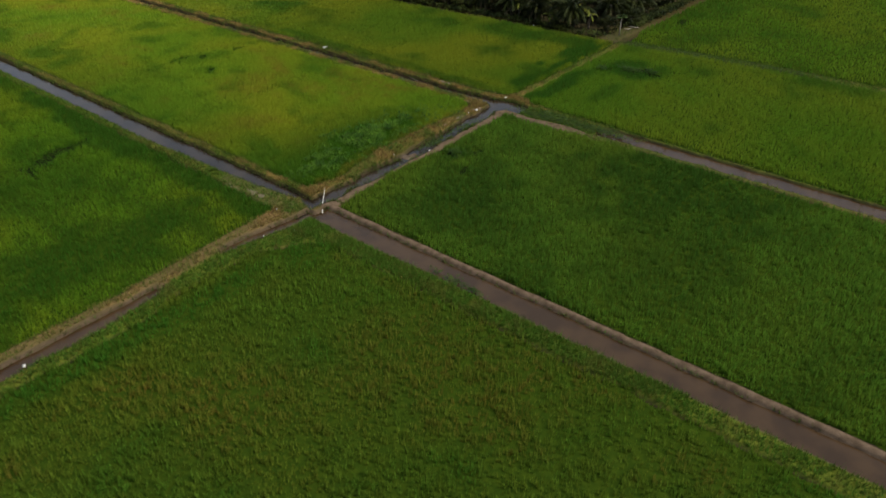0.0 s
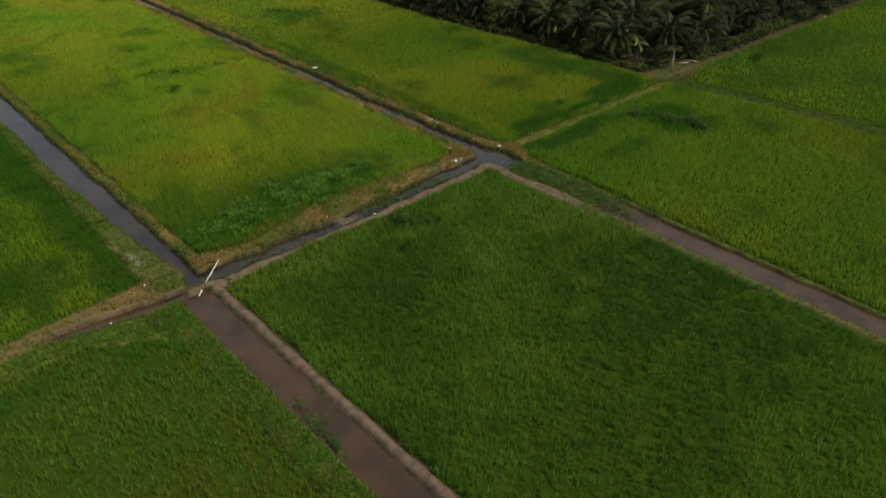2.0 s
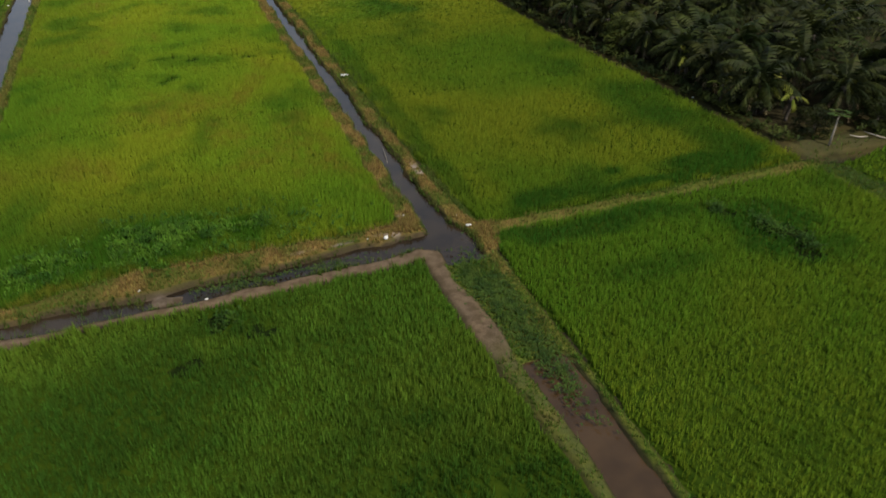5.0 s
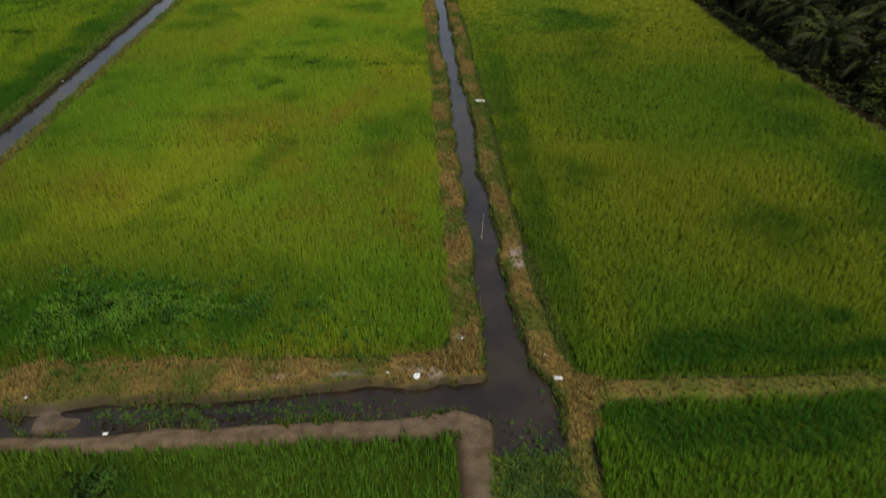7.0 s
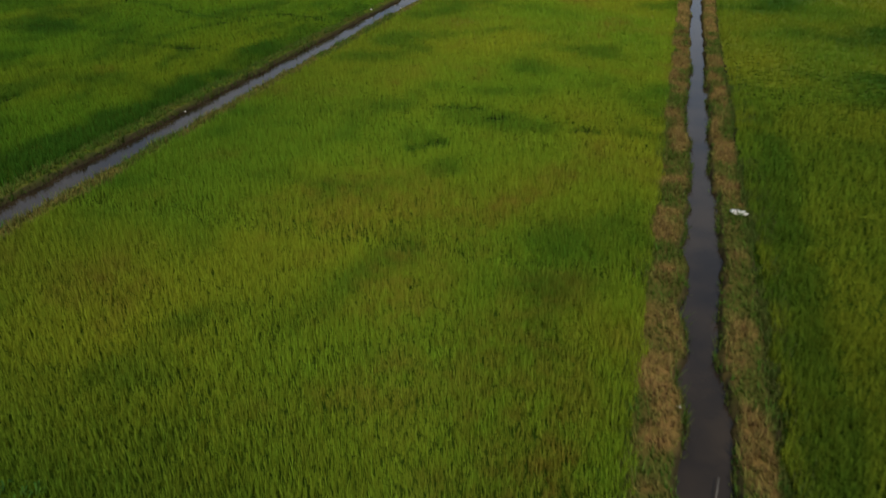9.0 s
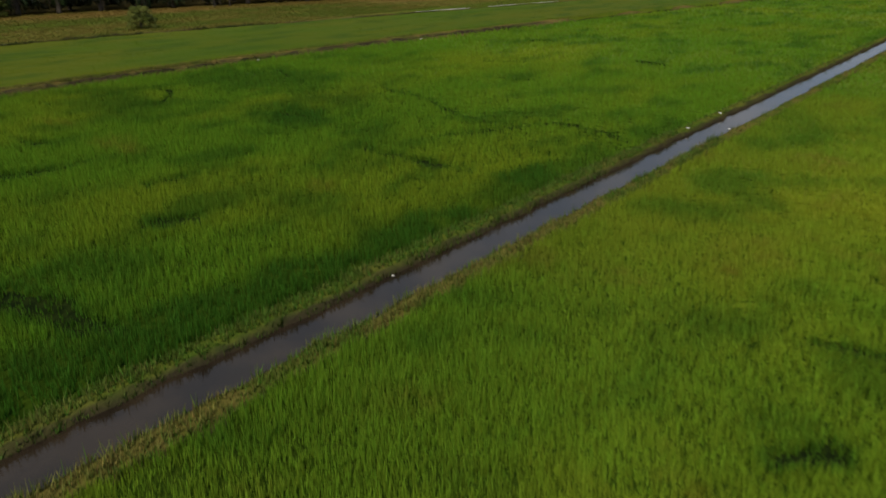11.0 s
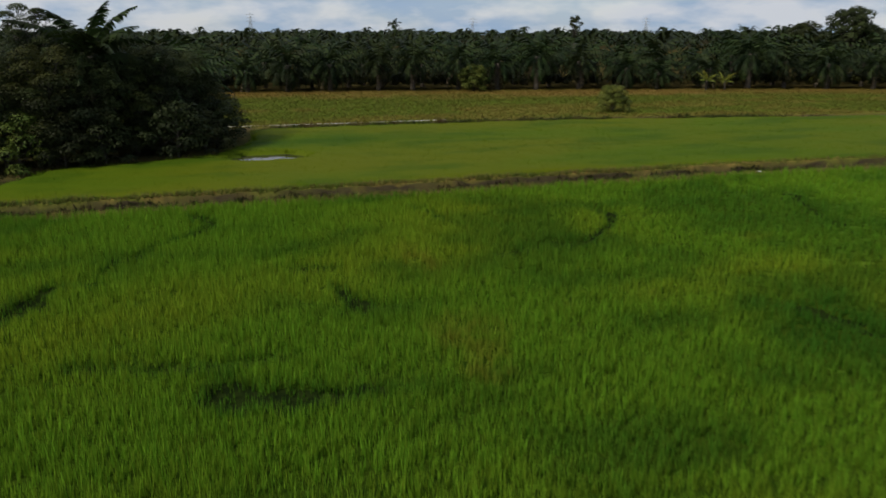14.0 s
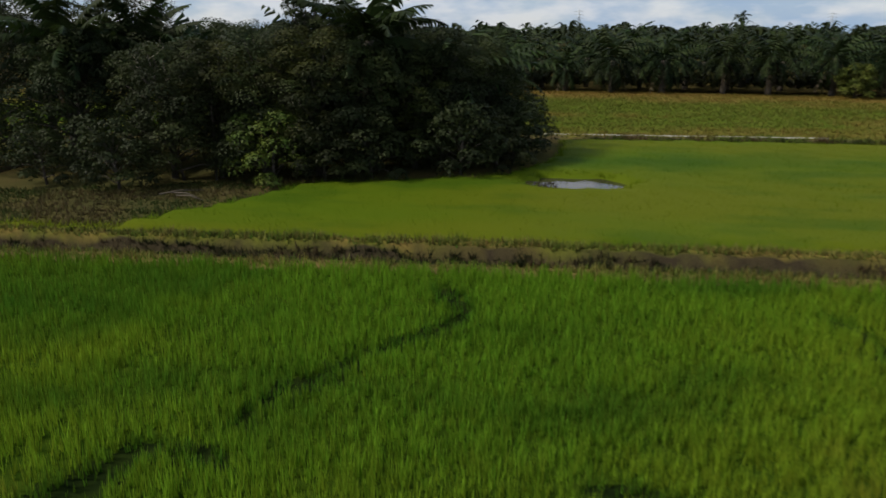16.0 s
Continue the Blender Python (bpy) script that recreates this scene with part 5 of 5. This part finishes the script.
for n, (x, y, s) in enumerate(((-97, 236, 0.9), (-88, 243, 0.8), (-100, 226, 0.7), (-60, 250, 0.9), (-30, 248, 0.85), (0, 250, 0.9))):
    plant_tree(BROAD[n % 3], ("end", n % 3), "broadleaf_tree", "dark tree at the far end of the fields", "far end trees", x, y, s, n * 40)


def papaya(x, y):
    ob = thing("papaya_tree", "slim pale papaya tree on bare earth", "tree", at=(x, y, 0.05))
    part("trunk", mesh_of("trunk", *tube([(0, 0, -0.2), (0.12, 0.03, 1.2), (0.1, -0.03, 2.3)], [0.09, 0.075, 0.05], 8), [WOOD]), ob)
    nr = np.random.default_rng(9)
    for k in range(12):
        pieces = []
        a, up = k * 2.4, nr.uniform(0.1, 0.7)
        d = np.array([math.cos(a), math.sin(a), up])
        b = np.array([0.1, -0.03, 2.25])
        e = b + d * 0.55
        pieces.append(tube([b, e], [0.015, 0.01], 4))
        for j in range(7):
            t = a + (j - 3) * 0.75
            l = np.array([math.cos(t), math.sin(t), -0.15])
            w = np.array([-math.sin(t), math.cos(t), 0]) * 0.08
            pieces.append(([e, e + l * 0.14 - w * 0.6, e + l * 0.14 + w * 0.6, e + l * 0.3], [(0, 1, 2), (1, 3, 2)]))
        part("leaf", mesh_of("leaf", *joined(pieces), [DITCH_LEAF]), ob)


papaya(27.8, 1.4)


# ---- small things ----
def lumpy(rng, sx, sy, sz, rough=0.25):
    """A crumpled bag: a flattened ball with folds."""
    rings, sides = 7, 12
    v, f = [], []
    for r in range(rings + 1):
        p = math.pi * r / rings
        for s in range(sides):
            a = 2 * math.pi * s / sides
            k = 1 + rough * (rng.random() - 0.5) * 2
            cx, cy = math.copysign(abs(math.cos(a)) ** 0.6, math.cos(a)), math.copysign(abs(math.sin(a)) ** 0.6, math.sin(a))
            v.append((sx * k * math.sin(p) ** 0.7 * cx, sy * k * math.sin(p) ** 0.7 * cy, sz * (0.9 + k * 0.1 + math.cos(p) * k)))
    for r in range(rings):
        for s in range(sides):
            a, b = r * sides + s, r * sides + (s + 1) % sides
            f += [(a, a + sides, b + sides), (a, b + sides, b)]
    return np.array(v), np.array(f)


def on_ground(x, y):
    return float(ground_height(np.array([x]), np.array([y]))[0][0])


def dead_tree(x, y, height, seed):
    """A bare grey snag: a leaning trunk with forking limbs."""
    ob = thing("dead_tree", "bare grey dead tree at the front of a dark clump", "tree", "dead trees in the clump", at=(x, y, on_ground(x, y)))
    nr = np.random.default_rng(seed)
    top = np.array([nr.normal(0, 0.4), nr.normal(0, 0.4), height])
    part("trunk", mesh_of("trunk", *tube([(0, 0, -0.2), tuple(top * 0.5 + np.array([0.15, 0.1, 0])), tuple(top)], [0.09, 0.06, 0.025], 7), [TREE_BARK]), ob)
    for k in range(6):
        a, h = k * 2.4 + nr.uniform(0, 0.8), nr.uniform(0.66, 0.98)
        b = top * h
        d = np.array([math.cos(a), math.sin(a), nr.uniform(0.5, 1.1)]) * nr.uniform(0.7, 1.3)
        e = b + d
        twig = e + np.array([d[1] * 0.4, -d[0] * 0.4, 0.45])
        part("limb", mesh_of("limb", *joined([tube([b, (b + e) / 2 + np.array([0, 0, -0.08]), e], [0.03, 0.022, 0.01], 5), tube([(b + e) / 2, twig], [0.016, 0.007], 4)]), [WOOD]), ob)


for x, y, h, k in ((-91.4, 10.2, 7.0, 3), (-91.6, 12.0, 6.8, 4)):
    dead_tree(x, y, h, k)

rs = random.Random(12)
for x, y, sx, sy, sz, turn in ((-0.7, 26.8, 0.32, 0.17, 0.09, 5), (-4.9, 0.2, 0.13, 0.11, 0.09, 60), (0.0, 0.0, 0.16, 0.10, 0.05, -20)):
    v, f = lumpy(rs, sx, sy, sz)
    ob = new("plastic_sack", mesh_of("plastic_sack", v, f, [SACK], flat=False))
    ob.matrix_basis = pose(x, y, max(on_ground(x, y), -0.05) + 0.0, 0, 0, turn)
    tagged(ob, "crumpled white plastic sack dropped on a grassy ditch bank", "sack", "sacks on the banks")
# Pieces beyond y 60 are white shapes of unknown kind, built as litter.
for x, y, s in ((-18.0, -0.43, 0.16), (-14.9, -1.95, 0.2), (-31.2, 0.0, 0.2), (-32.3, -3.35, 0.16), (-34.1, -1.9, 0.14), (-52.3, -2.6, 0.3), (-77.1, 63.8, 0.28), (-76.5, 66.9, 0.24),
                (-75.6, 88.2, 0.3), (-28.4, 64.2, 0.22), (-30.2, 61.5, 0.22), (-30.2, 67.4, 0.24), (-5.9, 0.45, 0.14), (-0.25, 1.3, 0.1), (0.35, 1.2, 0.08), (-29.9, 32.7, 0.1), (-3.2, 2.3, 0.12),
                (-76.2, 41.6, 0.2), (-2.6, 14.2, 0.13), (24.6, 12.6, 0.18), (62, 0.3, 0.3)):
    v, f = lumpy(rs, s * 0.45, s * 0.3, s * 0.22)
    ob = new("plastic_litter", mesh_of("plastic_litter", v, f, [SACK], flat=False))
    ob.matrix_basis = pose(x, y, max(on_ground(x, y), -0.17), 0, 0, rs.uniform(0, 180))
    tagged(ob, "scrap of white plastic litter beside a ditch", "litter", "litter on the banks")

pipe_v, pipe_f = tube([(-29.1, -2.95, -0.02), (-28.2, -2.0, 0.02), (-27.2, -1.1, 0.09), (-26.3, -0.25, 0.15)], [0.024] * 4, 10)
tagged(new("drain_pipe", mesh_of("drain_pipe", pipe_v, pipe_f, [PIPE])), "white plastic drain pipe laid through an earth crossing", "pipe")
v, f = tube([(-1.9, 9.9, -0.2), (-1.75, 11.0, -0.02), (-1.62, 12.1, 0.02)], [0.02, 0.018, 0.012], 6)
tagged(new("stick", mesh_of("stick", v, f, [WOOD])), "thin pale stick floating in ditch water", "stick")
for k in range(14):
    a, x, y, l = rs.uniform(0, 3.14), 29.5 + rs.uniform(0, 9.5), 1.0 + rs.uniform(-0.4, 1.6), rs.uniform(0.8, 2.2)
    v, f = tube([(0, 0, 0.06), (l * 0.5, 0.06, 0.12), (l, 0, 0.07 + rs.uniform(0, 0.25))], [0.07, 0.06, 0.035], 6)
    ob = new("dead_branch", mesh_of("dead_branch", v, f, [WOOD]))
    ob.matrix_basis = pose(x, y, 0.08, 0, 0, math.degrees(a))
    tagged(ob, "dry grey branch in a heap on bare earth", "branch", "branch heap")
for k in range(3):
    v, f = tube([(0, 0, 0.06), (1.0, 0.1, 0.16), (2.2, 0, 0.1)], [0.035, 0.03, 0.015], 6)
    ob = new("dead_branch", mesh_of("dead_branch", v, f, [PALM_BARK]))
    ob.matrix_basis = pose(-87.0 + rs.uniform(-0.5, 0.5), 11.0 + k * 0.5, 0.1, 0, 0, rs.uniform(40, 120))
    tagged(ob, "dry grey branch lying before the tree clump", "branch", "branches by the clump")


def channel(y0, y1, step, offset):
    """A low concrete-edged field channel that follows the strip."""
    pieces = []
    n = max(2, int((y1 - y0) / step))
    ys = np.linspace(y0, y1, n)
    prof = ((-0.09, 0.0), (-0.09, 0.10), (-0.06, 0.10), (-0.04, 0.02), (0.04, 0.02), (0.06, 0.10), (0.09, 0.10), (0.09, 0.0))
    v, f = [], []
    for yy in ys:
        x = float(strip_edge(yy)) + offset
        v += [(x + a, yy, b) for a, b in prof]
    m = len(prof)
    for k in range(n - 1):
        for j in range(m - 1):
            a = k * m + j
            f += [(a, a + 1, a + 1 + m), (a, a + 1 + m, a + m)]
    ob = new("concrete_channel", mesh_of("concrete_channel", v, f, [CONCRETE]))
    tagged(ob, "pale concrete irrigation channel along the meadow's edge", "channel", "channel lengths")


for a, b in ((20, 52), (119, 132), (137, 158), (166, 176)):
    channel(a, b, 1.5, -4.2)


def pylon(x, y, height, turn):
    ob = thing("transmission_tower", "grey steel lattice tower far on the horizon", "pylon", "power line towers", (x, y, 0))
    legs, arms = [], []
    w = height * 0.11
    for sx in (-1, 1):
        for sy in (-1, 1):
            legs.append(tube([(sx * w, sy * w, 0), (sx * w * 0.25, sy * w * 0.25, height * 0.7), (0, 0, height)], [0.16, 0.13, 0.08], 4))
    for k in range(7):
        z = height * 0.1 * k
        r = w * (1 - 0.75 * z / (height * 0.7))
        r2 = w * (1 - 0.75 * (z + height * 0.1) / (height * 0.7))
        for (ax, ay), (bx, by) in (((-1, -1), (1, -1)), ((1, -1), (1, 1)), ((1, 1), (-1, 1)), ((-1, 1), (-1, -1))):
            legs.append(tube([(ax * r, ay * r, z), (bx * r2, by * r2, z + height * 0.1)], [0.07, 0.07], 4))
    for z in (0.72, 0.82, 0.92):
        arms.append(tube([(-height * 0.16, 0, height * z), (0, 0, height * (z + 0.025)), (height * 0.16, 0, height * z)], [0.06, 0.15, 0.06], 4))
    part("lattice", mesh_of("lattice", *joined(legs), [STEEL]), ob)
    for k, am in enumerate(arms):
        part("cross_arm", mesh_of("cross_arm", *am, [STEEL]), ob)
    ob.rotation_euler = (0, 0, radians(turn))


for x, y, h in ((-538.8, 49.4, 17.6), (-513.7, 187.7, 14.8), (-468.3, 286.8, 14.8), (-263.8, 461.6, 11.8)):
    pylon(x, y, h + 2.5, 70)

# far hill, with distance haze put into its pale blue colour
hv, hf = [], []
n, m = 40, 8
for i in range(n):
    for j in range(m):
        u, w = i / (n - 1), j / (m - 1)
        x, y = -2100 + 1900 * u, 2750 + 700 * u * 0.3 + 500 * w
        ridge = 190 * math.exp(-((u - 0.62) / 0.26) ** 2) + 50 * noise.noise((u * 6, w * 2, 0.3))
        hv.append((x, y, -20 + max(0, ridge) * math.sin(math.pi * min(1, w * 1.0 + 0.02))))
for i in range(n - 1):
    for j in range(m - 1):
        a = i * m + j
        hf.append((a, a + m, a + m + 1, a + 1))
tagged(new("backdrop_hill", mesh_of("backdrop_hill", hv, hf, [HILL], flat=False)), "hill on the far horizon, distance haze painted pale blue", "hill", kind="structure")
